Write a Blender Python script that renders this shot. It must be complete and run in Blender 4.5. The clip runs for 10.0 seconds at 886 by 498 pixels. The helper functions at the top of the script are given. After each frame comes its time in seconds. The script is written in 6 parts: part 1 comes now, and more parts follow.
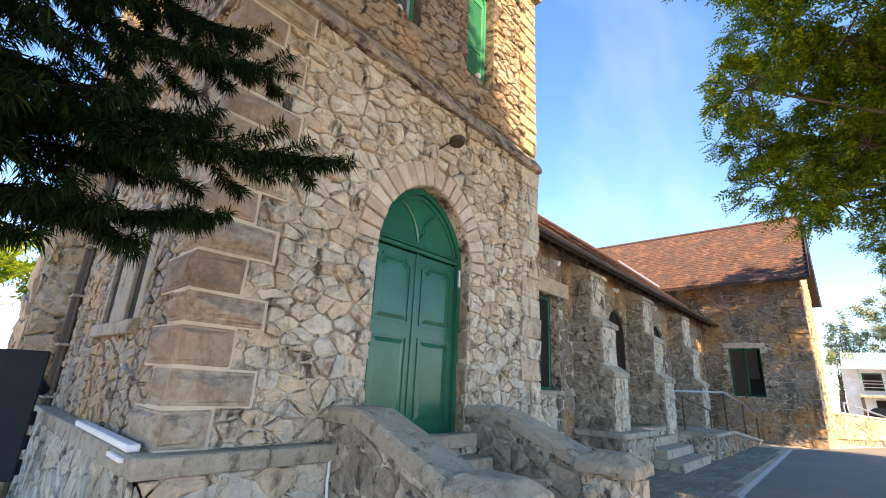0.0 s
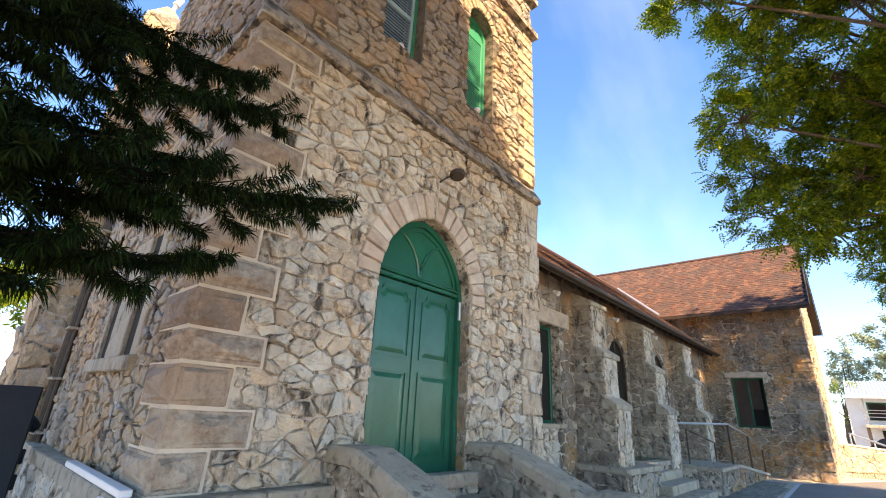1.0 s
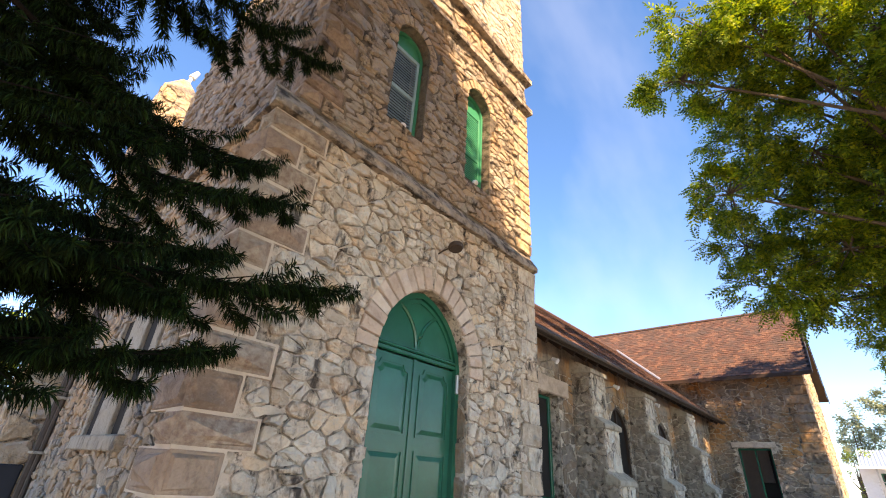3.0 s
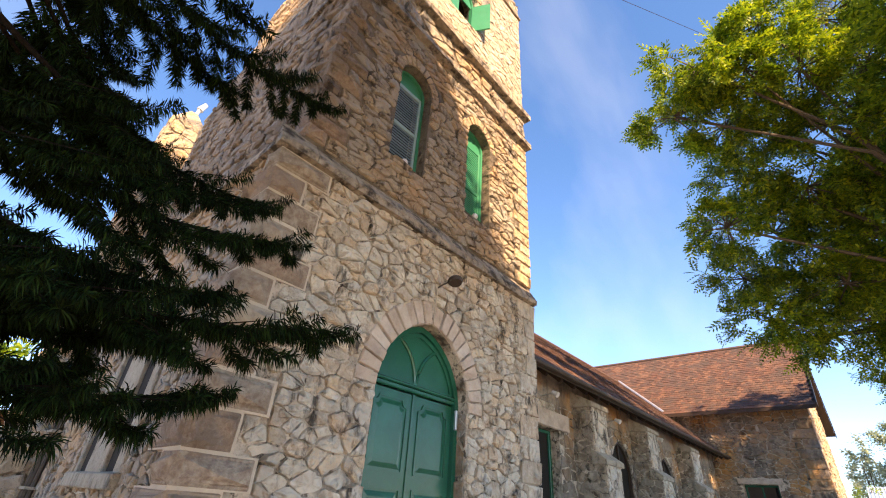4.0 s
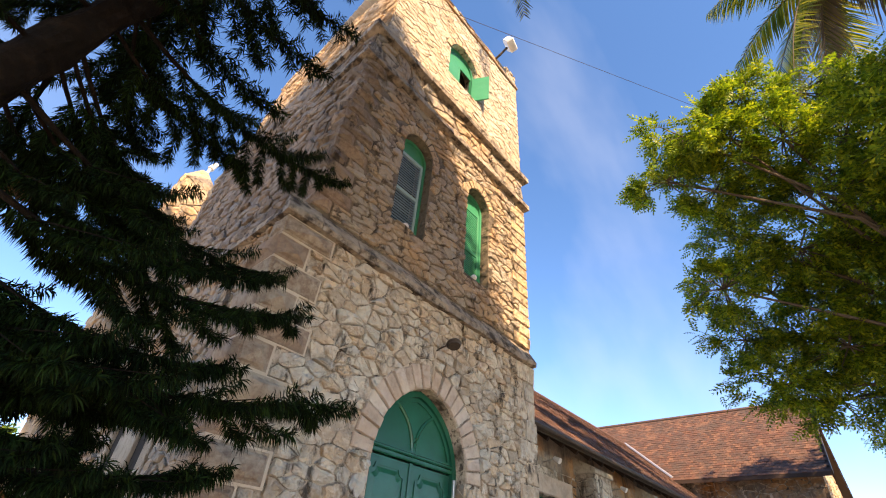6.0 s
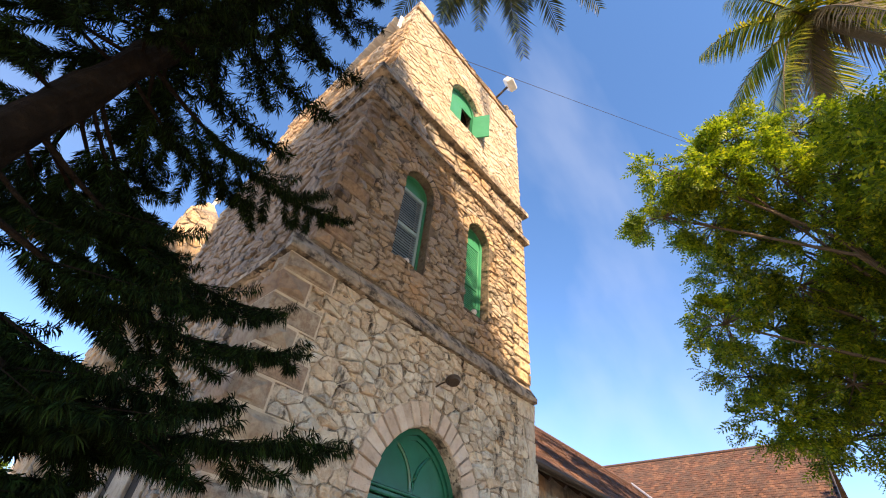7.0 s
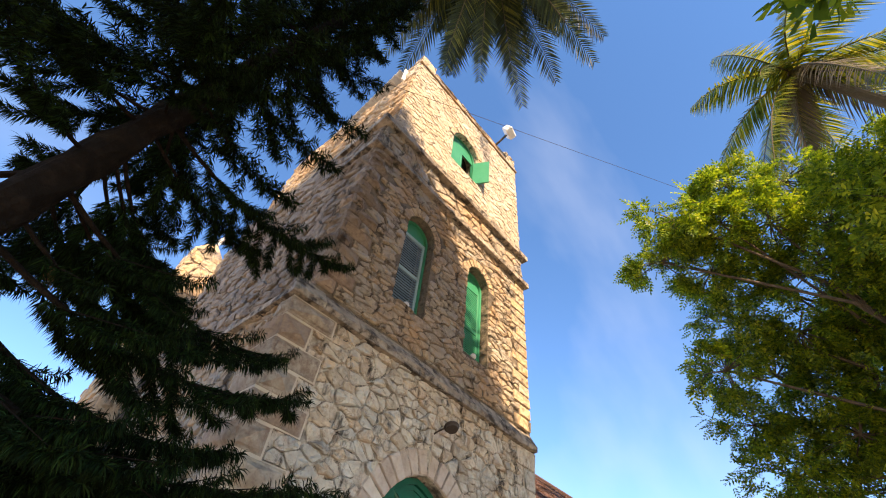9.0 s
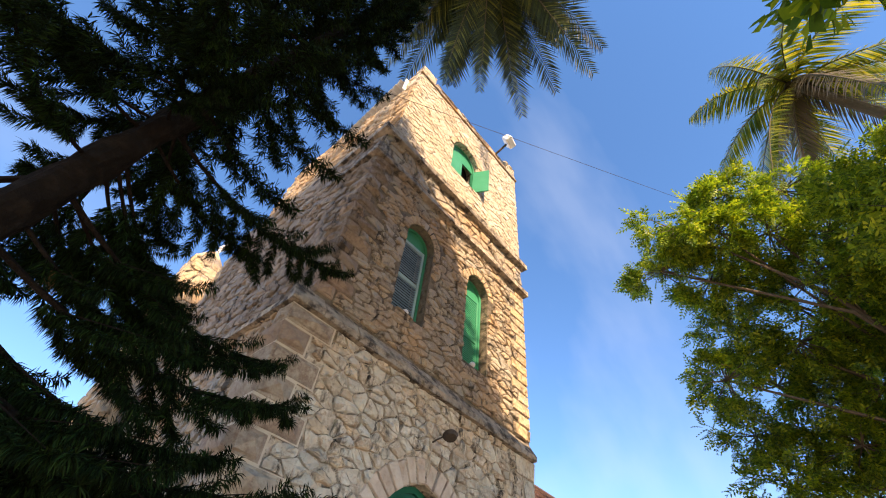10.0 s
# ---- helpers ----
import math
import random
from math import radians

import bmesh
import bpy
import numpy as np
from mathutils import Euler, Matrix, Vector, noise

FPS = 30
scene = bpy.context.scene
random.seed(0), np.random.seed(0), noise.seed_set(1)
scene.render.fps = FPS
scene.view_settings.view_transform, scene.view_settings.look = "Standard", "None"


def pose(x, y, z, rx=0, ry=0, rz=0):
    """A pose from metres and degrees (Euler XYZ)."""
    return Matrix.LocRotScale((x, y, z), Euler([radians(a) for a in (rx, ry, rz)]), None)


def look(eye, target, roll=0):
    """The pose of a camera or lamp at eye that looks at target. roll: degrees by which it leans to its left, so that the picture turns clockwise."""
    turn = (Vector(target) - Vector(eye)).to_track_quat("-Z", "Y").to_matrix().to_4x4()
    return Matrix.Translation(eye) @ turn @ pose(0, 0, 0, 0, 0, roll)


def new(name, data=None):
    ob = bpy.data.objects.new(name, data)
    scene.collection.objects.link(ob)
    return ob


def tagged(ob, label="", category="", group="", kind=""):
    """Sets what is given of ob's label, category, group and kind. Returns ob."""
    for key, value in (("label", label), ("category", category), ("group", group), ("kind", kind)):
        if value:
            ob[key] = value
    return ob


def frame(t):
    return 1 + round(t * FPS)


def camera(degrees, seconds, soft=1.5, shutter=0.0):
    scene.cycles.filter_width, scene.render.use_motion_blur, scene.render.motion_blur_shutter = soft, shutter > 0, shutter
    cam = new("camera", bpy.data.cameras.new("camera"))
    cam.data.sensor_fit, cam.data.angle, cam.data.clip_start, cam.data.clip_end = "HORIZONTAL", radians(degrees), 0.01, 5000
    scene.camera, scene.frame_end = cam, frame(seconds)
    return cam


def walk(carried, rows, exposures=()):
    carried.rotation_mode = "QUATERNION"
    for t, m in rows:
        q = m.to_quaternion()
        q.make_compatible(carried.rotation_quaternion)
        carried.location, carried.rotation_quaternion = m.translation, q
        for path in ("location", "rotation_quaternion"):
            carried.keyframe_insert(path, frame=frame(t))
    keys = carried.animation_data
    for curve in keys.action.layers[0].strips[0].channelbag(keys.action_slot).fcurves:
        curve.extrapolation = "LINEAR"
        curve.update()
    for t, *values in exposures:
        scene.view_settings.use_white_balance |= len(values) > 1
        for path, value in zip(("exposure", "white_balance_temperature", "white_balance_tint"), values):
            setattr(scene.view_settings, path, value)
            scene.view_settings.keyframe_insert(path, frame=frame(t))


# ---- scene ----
# ---- camera ----
cam = camera(90.41, 10.0, soft=1.1)
PATH = [
    (0.0, (-1.123, -3.569, 1.556), (5.895, 2.944, 4.440), 3.12),
    (0.5, (-1.142, -3.563, 1.592), (5.816, 2.886, 4.751), 3.15),
    (1.0, (-1.163, -3.563, 1.636), (5.725, 2.818, 5.074), 3.16),
    (1.5, (-1.182, -3.570, 1.676), (5.631, 2.730, 5.404), 3.21),
    (2.0, (-1.212, -3.594, 1.713), (5.502, 2.622, 5.749), 3.31),
    (2.5, (-1.243, -3.612, 1.755), (5.373, 2.519, 6.073), 3.51),
    (4.0, (-1.365, -3.725, 1.856), (4.894, 2.171, 6.962), 4.35),
    (4.5, (-1.388, -3.754, 1.875), (4.749, 2.062, 7.215), 4.57),
    (5.0, (-1.437, -3.811, 1.895), (4.571, 1.927, 7.460), 4.88),
    (5.5, (-1.473, -3.842, 1.915), (4.402, 1.801, 7.715), 5.05),
    (7.0, (-1.557, -3.969, 1.921), (3.750, 1.354, 8.517), 6.23),
    (7.5, (-1.586, -4.012, 1.916), (3.545, 1.194, 8.740), 6.65),
    (8.0, (-1.603, -4.037, 1.902), (3.379, 1.070, 8.910), 6.98),
    (8.5, (-1.628, -4.059, 1.894), (3.241, 0.975, 9.033), 7.24),
    (9.0, (-1.657, -4.080, 1.885), (3.127, 0.891, 9.124), 7.43),
    (9.5, (-1.648, -4.086, 1.872), (3.057, 0.836, 9.196), 7.64),
    (10.0, (-1.647, -4.091, 1.859), (3.012, 0.797, 9.235), 7.86),
]
# ---- walk ----
walk(cam, [(t, look(eye, target, roll)) for t, eye, target, roll in PATH], exposures=[(0.0, 2.38, 7900, 18), (4.0, 2.13, 8100, 22), (7.5, 1.98, 7800, 19), (10.0, 1.96, 7600, 18)])

# ---- light ----
SUN_AZ, SUN_EL = 208.0, 37.0   # degrees clockwise from +y, degrees up
world = bpy.data.worlds.new("world")
scene.world = world
world.use_nodes = True
wn = world.node_tree
sky = wn.nodes.new("ShaderNodeTexSky")
sky.sky_type = "NISHITA"
sky.sun_disc = False
sky.sun_elevation, sky.sun_rotation = radians(SUN_EL), radians(SUN_AZ)
sky.altitude, sky.air_density, sky.dust_density, sky.ozone_density = 1200, 0.85, 0.0, 2.6
tex = wn.nodes.new("ShaderNodeTexCoord")
mp = wn.nodes.new("ShaderNodeMapping")
mp.inputs["Scale"].default_value = (0.9, 3.4, 2.2)
mp.inputs["Rotation"].default_value = (0.3, 0.5, 0.9)
cl = wn.nodes.new("ShaderNodeTexNoise")
cl.inputs["Scale"].default_value, cl.inputs["Detail"].default_value, cl.inputs["Roughness"].default_value = 1.1, 5, 0.5
rp = wn.nodes.new("ShaderNodeValToRGB")
rp.color_ramp.elements[0].position, rp.color_ramp.elements[1].position = 0.53, 0.9
rp.color_ramp.elements[1].color = (0.34, 0.34, 0.34, 1)
mx = wn.nodes.new("ShaderNodeMix")
mx.data_type = "RGBA"
mx.inputs["B"].default_value = (2.2, 2.6, 3.2, 1)
wn.links.new(tex.outputs["Generated"], mp.inputs[0])
wn.links.new(mp.outputs[0], cl.inputs["Vector"])
wn.links.new(cl.outputs["Fac"], rp.inputs[0])
wn.links.new(rp.outputs[0], mx.inputs["Factor"])
hs = wn.nodes.new("ShaderNodeHueSaturation")
hs.inputs["Saturation"].default_value = 1.18
hs.inputs["Hue"].default_value = 0.499
wn.links.new(sky.outputs[0], hs.inputs["Color"])
wn.links.new(hs.outputs[0], mx.inputs["A"])
wn.links.new(mx.outputs["Result"], wn.nodes["Background"].inputs[0])
wn.nodes["Background"].inputs[1].default_value = 0.122
sun = new("sun", bpy.data.lights.new("sun", "SUN"))
sun.data.energy, sun.data.angle, sun.data.color = 3.3, radians(0.5), (1.0, 0.80, 0.55)
SD = Vector((math.sin(radians(SUN_AZ)) * math.cos(radians(SUN_EL)), math.cos(radians(SUN_AZ)) * math.cos(radians(SUN_EL)), math.sin(radians(SUN_EL))))
sun.matrix_world = look(SD * 60, (0, 0, 0))


# ---- materials ----
def ramp_mat(name, cols, rough=0.85, scale=6.0, bump=0.4, bump_scale=35.0, stain=None, spec=0.3, metal=0.0, per_piece=True, stain_scale=0.7, stain_amt=0.5, bump_dist=0.03, coarse=0.0, coarse_scale=7.0, mottle=0.5, streaks=()):
    """Colours picked per piece, broken by fine grain and by large stains, with bump relief."""
    m = bpy.data.materials.new(name)
    m.use_nodes = True
    nt = m.node_tree
    N, L = nt.nodes, nt.links
    b = N["Principled BSDF"]
    b.inputs["Roughness"].default_value = rough
    b.inputs["Metallic"].default_value = metal
    b.inputs["Specular IOR Level"].default_value = spec
    geo = N.new("ShaderNodeNewGeometry")
    grain = N.new("ShaderNodeTexNoise")
    grain.inputs["Scale"].default_value, grain.inputs["Detail"].default_value, grain.inputs["Roughness"].default_value = scale, 8, 0.7
    L.new(geo.outputs["Position"], grain.inputs["Vector"])
    fac = grain.outputs["Fac"]
    if per_piece:
        info = N.new("ShaderNodeObjectInfo")
        add = N.new("ShaderNodeMath")
        L.new(info.outputs["Random"], add.inputs[0])
        L.new(geo.outputs["Random Per Island"], add.inputs[1])
        fr = N.new("ShaderNodeMath")
        fr.operation = "FRACT"
        L.new(add.outputs[0], fr.inputs[0])
        mixf = N.new("ShaderNodeMath")
        mixf.operation = "MULTIPLY_ADD"
        L.new(grain.outputs["Fac"], mixf.inputs[0])
        mixf.inputs[1].default_value = mottle * 2
        sub = N.new("ShaderNodeMath")
        sub.operation = "SUBTRACT"
        L.new(fr.outputs[0], sub.inputs[0])
        sub.inputs[1].default_value = mottle
        L.new(sub.outputs[0], mixf.inputs[2])
        fac = mixf.outputs[0]
    r = N.new("ShaderNodeValToRGB")
    el = r.color_ramp.elements
    while len(el) < len(cols):
        el.new(0.5)
    lo, hi = (0.0, 1.0) if per_piece else (0.25, 0.75)
    for i, c in enumerate(cols):
        el[i].position = lo + (hi - lo) * i / max(1, len(cols) - 1)
        el[i].color = (*c, 1)
    L.new(fac, r.inputs[0])
    out = r.outputs[0]
    if stain:
        st = N.new("ShaderNodeTexNoise")
        st.inputs["Scale"].default_value, st.inputs["Detail"].default_value, st.inputs["Roughness"].default_value = stain_scale, 5, 0.6
        L.new(geo.outputs["Position"], st.inputs["Vector"])
        sr = N.new("ShaderNodeValToRGB")
        sr.color_ramp.elements[0].position, sr.color_ramp.elements[1].position = 0.45, 0.68
        sr.color_ramp.elements[1].color = (stain_amt, stain_amt, stain_amt, 1)
        L.new(st.outputs["Fac"], sr.inputs[0])
        mm = N.new("ShaderNodeMix")
        mm.data_type = "RGBA"
        L.new(sr.outputs[0], mm.inputs["Factor"])
        L.new(out, mm.inputs["A"])
        mm.inputs["B"].default_value = (*stain, 1)
        out = mm.outputs["Result"]
    for col, scales, lo_s, hi_s, amt in streaks:
        mpn = N.new("ShaderNodeMapping")
        mpn.inputs["Scale"].default_value = scales
        L.new(geo.outputs["Position"], mpn.inputs[0])
        sn = N.new("ShaderNodeTexNoise")
        sn.inputs["Scale"].default_value, sn.inputs["Detail"].default_value, sn.inputs["Roughness"].default_value = 1.0, 7, 0.68
        L.new(mpn.outputs[0], sn.inputs["Vector"])
        sr = N.new("ShaderNodeValToRGB")
        sr.color_ramp.elements[0].position, sr.color_ramp.elements[1].position = lo_s, hi_s
        sr.color_ramp.elements[1].color = (amt, amt, amt, 1)
        L.new(sn.outputs["Fac"], sr.inputs[0])
        mm = N.new("ShaderNodeMix")
        mm.data_type = "RGBA"
        L.new(sr.outputs[0], mm.inputs["Factor"])
        L.new(out, mm.inputs["A"])
        mm.inputs["B"].default_value = (*col, 1)
        out = mm.outputs["Result"]
    L.new(out, b.inputs["Base Color"])
    if bump:
        bn = N.new("ShaderNodeTexNoise")
        bn.inputs["Scale"].default_value, bn.inputs["Detail"].default_value, bn.inputs["Roughness"].default_value = bump_scale, 6, 0.65
        L.new(geo.outputs["Position"], bn.inputs["Vector"])
        bp = N.new("ShaderNodeBump")
        bp.inputs["Strength"].default_value, bp.inputs["Distance"].default_value = bump, bump_dist
        L.new(bn.outputs["Fac"], bp.inputs["Height"])
        if coarse:
            cn = N.new("ShaderNodeTexNoise")
            cn.noise_type = "RIDGED_MULTIFRACTAL"
            cn.inputs["Scale"].default_value, cn.inputs["Detail"].default_value, cn.inputs["Roughness"].default_value = coarse_scale, 4, 0.5
            L.new(geo.outputs["Position"], cn.inputs["Vector"])
            cb2 = N.new("ShaderNodeBump")
            cb2.inputs["Strength"].default_value, cb2.inputs["Distance"].default_value = coarse, 0.11
            L.new(cn.outputs["Fac"], cb2.inputs["Height"])
            L.new(cb2.outputs[0], bp.inputs["Normal"])
        L.new(bp.outputs[0], b.inputs["Normal"])
    return m


def leaf_mat(name, cols, trans=0.45, rough=0.5, spec=0.4):
    """Foliage: colour per leaf, with light coming through."""
    m = ramp_mat(name, cols, rough=rough, scale=3.0, bump=0, spec=spec)
    N, L = m.node_tree.nodes, m.node_tree.links
    b = N["Principled BSDF"]
    t = N.new("ShaderNodeBsdfTranslucent")
    src = b.inputs["Base Color"].links[0].from_socket
    L.new(src, t.inputs["Color"])
    mix = N.new("ShaderNodeMixShader")
    mix.inputs[0].default_value = trans
    L.new(b.outputs[0], mix.inputs[1])
    L.new(t.outputs[0], mix.inputs[2])
    L.new(mix.outputs[0], N["Material Output"].inputs[0])
    return m


SOOT = (.035, .03, .026)
M_RUBBLE = ramp_mat("rubble stone", [(.45, .385, .30), (.63, .56, .455), (.57, .55, .48), (.69, .61, .49), (.53, .42, .31), (.69, .55, .39), (.58, .57, .51), (.72, .655, .545)], scale=13, mottle=.42, bump=1.0, bump_scale=30, stain=(.30, .25, .20), stain_scale=6.5, stain_amt=0.55, coarse=1.0, coarse_scale=7, streaks=[((.55, .33, .16), (2.2, 2.2, 1.8), .59, .72, .45), ((.42, .45, .43), (1.6, 1.6, 1.6), .53, .68, .6), ((.15, .135, .115), (1.5, 1.5, .9), .55, .70, .6), (SOOT, (5.5, 5.5, 2.2), .545, .65, .92)])
M_RUBBLE_TAN = ramp_mat("tan rubble stone", [(.29, .22, .155), (.46, .36, .25), (.38, .31, .225), (.55, .42, .28), (.33, .255, .18), (.57, .45, .31), (.48, .335, .19), (.45, .40, .34)], scale=11, bump=1.0, bump_scale=24, stain=(.45, .26, .11), stain_scale=0.8, stain_amt=0.6, coarse=.95, coarse_scale=6, streaks=[(SOOT, (5.5, 5.5, 2.0), .57, .68, .8)])
# weathered stone, darkened further: the middle stage's shade is in these colours
M_RUBBLE_MID = ramp_mat("weathered brown rubble with shade", [(.23, .20, .16), (.365, .325, .265), (.325, .30, .26), (.42, .36, .28), (.27, .235, .19), (.45, .39, .30), (.40, .30, .195), (.385, .37, .335)], scale=11, bump=1.0, bump_scale=24, stain=(.50, .275, .11), stain_scale=0.7, stain_amt=0.65, coarse=1.0, coarse_scale=6, streaks=[(SOOT, (5.0, 5.0, 2.0), .535, .65, .92)])
# shade of the tower's side face is mixed into this brown
M_RUBBLE_BROWN = ramp_mat("brown rubble darkened as shaded", [(.20, .155, .12), (.31, .25, .19), (.26, .22, .18), (.36, .28, .21), (.22, .175, .135), (.33, .285, .24)], scale=11, bump=1.0, bump_scale=24, stain=(.10, .08, .065), stain_scale=1.6, stain_amt=0.6, coarse=1.0, coarse_scale=6, streaks=[(SOOT, (5.0, 5.0, 2.0), .55, .66, .9)])
M_RUBBLE_GREY = ramp_mat("grey buttress rubble", [(.25, .21, .165), (.38, .33, .265), (.32, .285, .235), (.43, .365, .285), (.28, .235, .185), (.46, .405, .325)], scale=11, bump=1.0, bump_scale=24, stain=(.16, .135, .11), stain_scale=2.5, stain_amt=0.5, coarse=1.0, coarse_scale=6, streaks=[(SOOT, (5.0, 5.0, 2.0), .56, .68, .85)])
# orange patches: wall staining, plus warm sun glow put into the colour
M_RUBBLE_DARK = ramp_mat("weathered rubble stone", [(.17, .14, .11), (.28, .24, .195), (.23, .205, .18), (.34, .295, .24), (.23, .18, .135), (.32, .245, .17), (.30, .28, .25)], scale=10, bump=1.0, bump_scale=24, stain=(.55, .265, .07), stain_scale=0.75, stain_amt=0.9, coarse=.95, coarse_scale=6, streaks=[(SOOT, (2.2, 2.2, .6), .50, .68, .85)])
M_MORTAR = ramp_mat("lime mortar", [(.30, .255, .205), (.62, .54, .44), (.46, .395, .32)], per_piece=False, scale=14, bump=1.0, bump_scale=30, stain=(.035, .029, .023), stain_scale=4.2, stain_amt=0.9, coarse=.6, coarse_scale=9, streaks=[(SOOT, (9, 9, 7), .53, .60, .85)])
M_RUBBLE_PALE = ramp_mat("pale rubble stone", [(.43, .355, .27), (.56, .48, .375), (.50, .42, .32), (.61, .53, .425), (.47, .375, .275), (.57, .50, .40)], scale=12, mottle=.4, bump=1.0, bump_scale=26, stain=(.46, .31, .17), stain_scale=0.9, stain_amt=0.4, coarse=1.0, coarse_scale=7, streaks=[(SOOT, (9.0, 9.0, 13.0), .585, .66, .75)])
# blackened joints that also carry part of the middle stage's shade
M_MORTAR_D = ramp_mat("blackened mortar with shade", [(.07, .057, .045), (.22, .18, .135), (.13, .105, .08)], per_piece=False, scale=9, bump=1.0, bump_scale=30, stain=(.03, .025, .02), stain_scale=3, stain_amt=0.8, coarse=.6, coarse_scale=9)
M_POINT = ramp_mat("pale pointing", [(.54, .465, .37), (.66, .58, .47)], per_piece=False, scale=10, bump=0.6, bump_scale=50, stain=(.36, .30, .23), stain_scale=5)
M_QUOIN = ramp_mat("dressed sandstone", [(.22, .165, .13), (.34, .26, .20), (.46, .40, .32), (.26, .195, .15), (.40, .31, .235), (.29, .22, .175), (.50, .43, .34)], scale=14, mottle=.34, bump=1.0, bump_scale=28, stain=(.17, .125, .095), stain_scale=4, stain_amt=0.5, coarse=1.0, coarse_scale=4, streaks=[(SOOT, (3.5, 3.5, 1.6), .56, .74, .6)])
M_VOUSS = ramp_mat("pinkish arch stone", [(.50, .40, .32), (.62, .52, .43), (.56, .445, .35), (.66, .58, .49)], scale=12, mottle=.3, bump=1.0, bump_scale=35, stain=(.26, .20, .155), stain_scale=4, stain_amt=0.45, coarse=.5)
M_BAND = ramp_mat("blackened string course", [(.28, .235, .18), (.46, .39, .305), (.36, .30, .235), (.50, .42, .33)], scale=9, bump=1.0, bump_scale=22, stain=(.17, .14, .11), stain_scale=4, stain_amt=0.6, coarse=1.0, coarse_scale=6, streaks=[(SOOT, (4, 4, 5), .47, .60, .9)])
M_CONC = ramp_mat("worn cement coping", [(.27, .235, .185), (.42, .37, .29), (.34, .295, .23)], per_piece=False, scale=9, bump=1.0, bump_scale=40, stain=(.52, .47, .38), stain_scale=5, stain_amt=0.55, coarse=.35, coarse_scale=9, streaks=[((.09, .08, .065), (7, 7, 4), .54, .66, .8)])
M_GREEN = ramp_mat("dark green gloss paint", [(.004, .082, .048), (.006, .105, .062)], per_piece=False, scale=3, rough=0.24, spec=0.5, bump=0.08, bump_scale=14, stain=(.012, .16, .105), stain_scale=2.0, stain_amt=0.4)
M_GREEN_L = ramp_mat("bright green shutter paint", [(.025, .21, .115), (.035, .27, .15)], per_piece=False, scale=4, rough=0.45, bump=0.15, bump_scale=30, stain=(.05, .26, .16), stain_scale=3, stain_amt=0.5)
M_TEAL = ramp_mat("faded blue green paint", [(.22, .36, .37), (.32, .45, .46)], per_piece=False, scale=6, rough=0.55, bump=0.2, bump_scale=30, stain=(.30, .42, .42), stain_scale=4, stain_amt=0.4)
M_SLAT = ramp_mat("blue grey louvre slat", [(.10, .16, .19), (.17, .24, .27)], scale=8, rough=0.6, bump=0.1)
M_DARK = ramp_mat("dark interior", [(.012, .011, .010), (.02, .018, .016)], per_piece=False, bump=0)
M_DARKWOOD = ramp_mat("dark brown shutter", [(.035, .024, .018), (.06, .04, .03)], per_piece=False, scale=6, rough=0.55, bump=0.2)
M_IRON = ramp_mat("rusted dark iron", [(.05, .04, .035), (.10, .075, .055)], per_piece=False, scale=12, rough=0.6, metal=0.4, bump=0.3)
M_STEEL = ramp_mat("dull steel rail", [(.42, .41, .39), (.55, .54, .52)], per_piece=False, scale=20, rough=0.38, metal=0.9, bump=0.1)
M_TILE = ramp_mat("red clay roof tile", [(.08, .046, .037), (.15, .072, .05), (.07, .044, .036), (.20, .105, .068), (.12, .06, .042), (.105, .07, .057)], scale=5, mottle=.4, rough=0.85, bump=0.7, bump_scale=25, stain=(.085, .062, .052), stain_scale=1.3, stain_amt=0.85, streaks=[((.27, .14, .085), (1.6, 1.6, 1.6), .56, .70, .5)])
M_WHITE = ramp_mat("white paint", [(.70, .70, .69), (.80, .80, .79)], per_piece=False, scale=8, rough=0.5, bump=0.1, stain=(.5, .48, .45), stain_amt=0.3)
M_TIN = ramp_mat("galvanised sheet", [(.50, .52, .54), (.62, .64, .66)], per_piece=False, scale=6, rough=0.4, metal=0.6, bump=0.1)
M_ROAD = ramp_mat("worn asphalt", [(.17, .16, .145), (.235, .22, .20)], per_piece=False, scale=30, rough=0.9, bump=0.5, bump_scale=120, stain=(.26, .245, .22), stain_scale=0.6, stain_amt=0.5)
# earth made paler than needed so it reflects sun onto the shaded walls
M_EARTH = ramp_mat("dusty earth paled for bounce", [(.42, .35, .27), (.56, .48, .38)], per_piece=False, scale=8, rough=0.95, bump=0.6, stain=(.30, .27, .17), stain_scale=0.8, stain_amt=0.5)
M_PAVER = ramp_mat("grey paving sett", [(.16, .15, .125), (.24, .22, .18), (.20, .185, .15), (.28, .26, .215)], scale=12, rough=0.9, bump=0.6, stain=(.13, .135, .085), stain_scale=1, stain_amt=0.5)
M_SLATE = ramp_mat("dark slate board", [(.010, .014, .022), (.018, .023, .032)], per_piece=False, scale=4, rough=0.6, spec=.2, bump=0.1)
M_LINE = ramp_mat("worn white road paint", [(.45, .45, .43), (.62, .62, .60)], per_piece=False, scale=25, rough=0.8, bump=0.2)
M_GRASS = leaf_mat("short grass", [(.07, .10, .02), (.12, .14, .035), (.16, .16, .05)], 0.3)
# near-black bark: the trunk's silhouette shade is held in its colour
M_BARK = ramp_mat("conifer bark as dark silhouette", [(.005, .004, .0032), (.010, .0075, .0055), (.024, .017, .012)], per_piece=False, scale=9, bump=1.0, bump_scale=18, rough=0.95, spec=.05)
# needles likewise coloured down to a silhouette's darkness
M_NEEDLE = leaf_mat("conifer needles as dark silhouette", [(.003, .006, .002), (.0045, .010, .003), (.008, .018, .005), (.016, .038, .008)], 0.06, 0.8, .06)
M_DEADN = leaf_mat("dead brown needles", [(.10, .042, .015), (.16, .07, .025)], 0.1, 0.7)
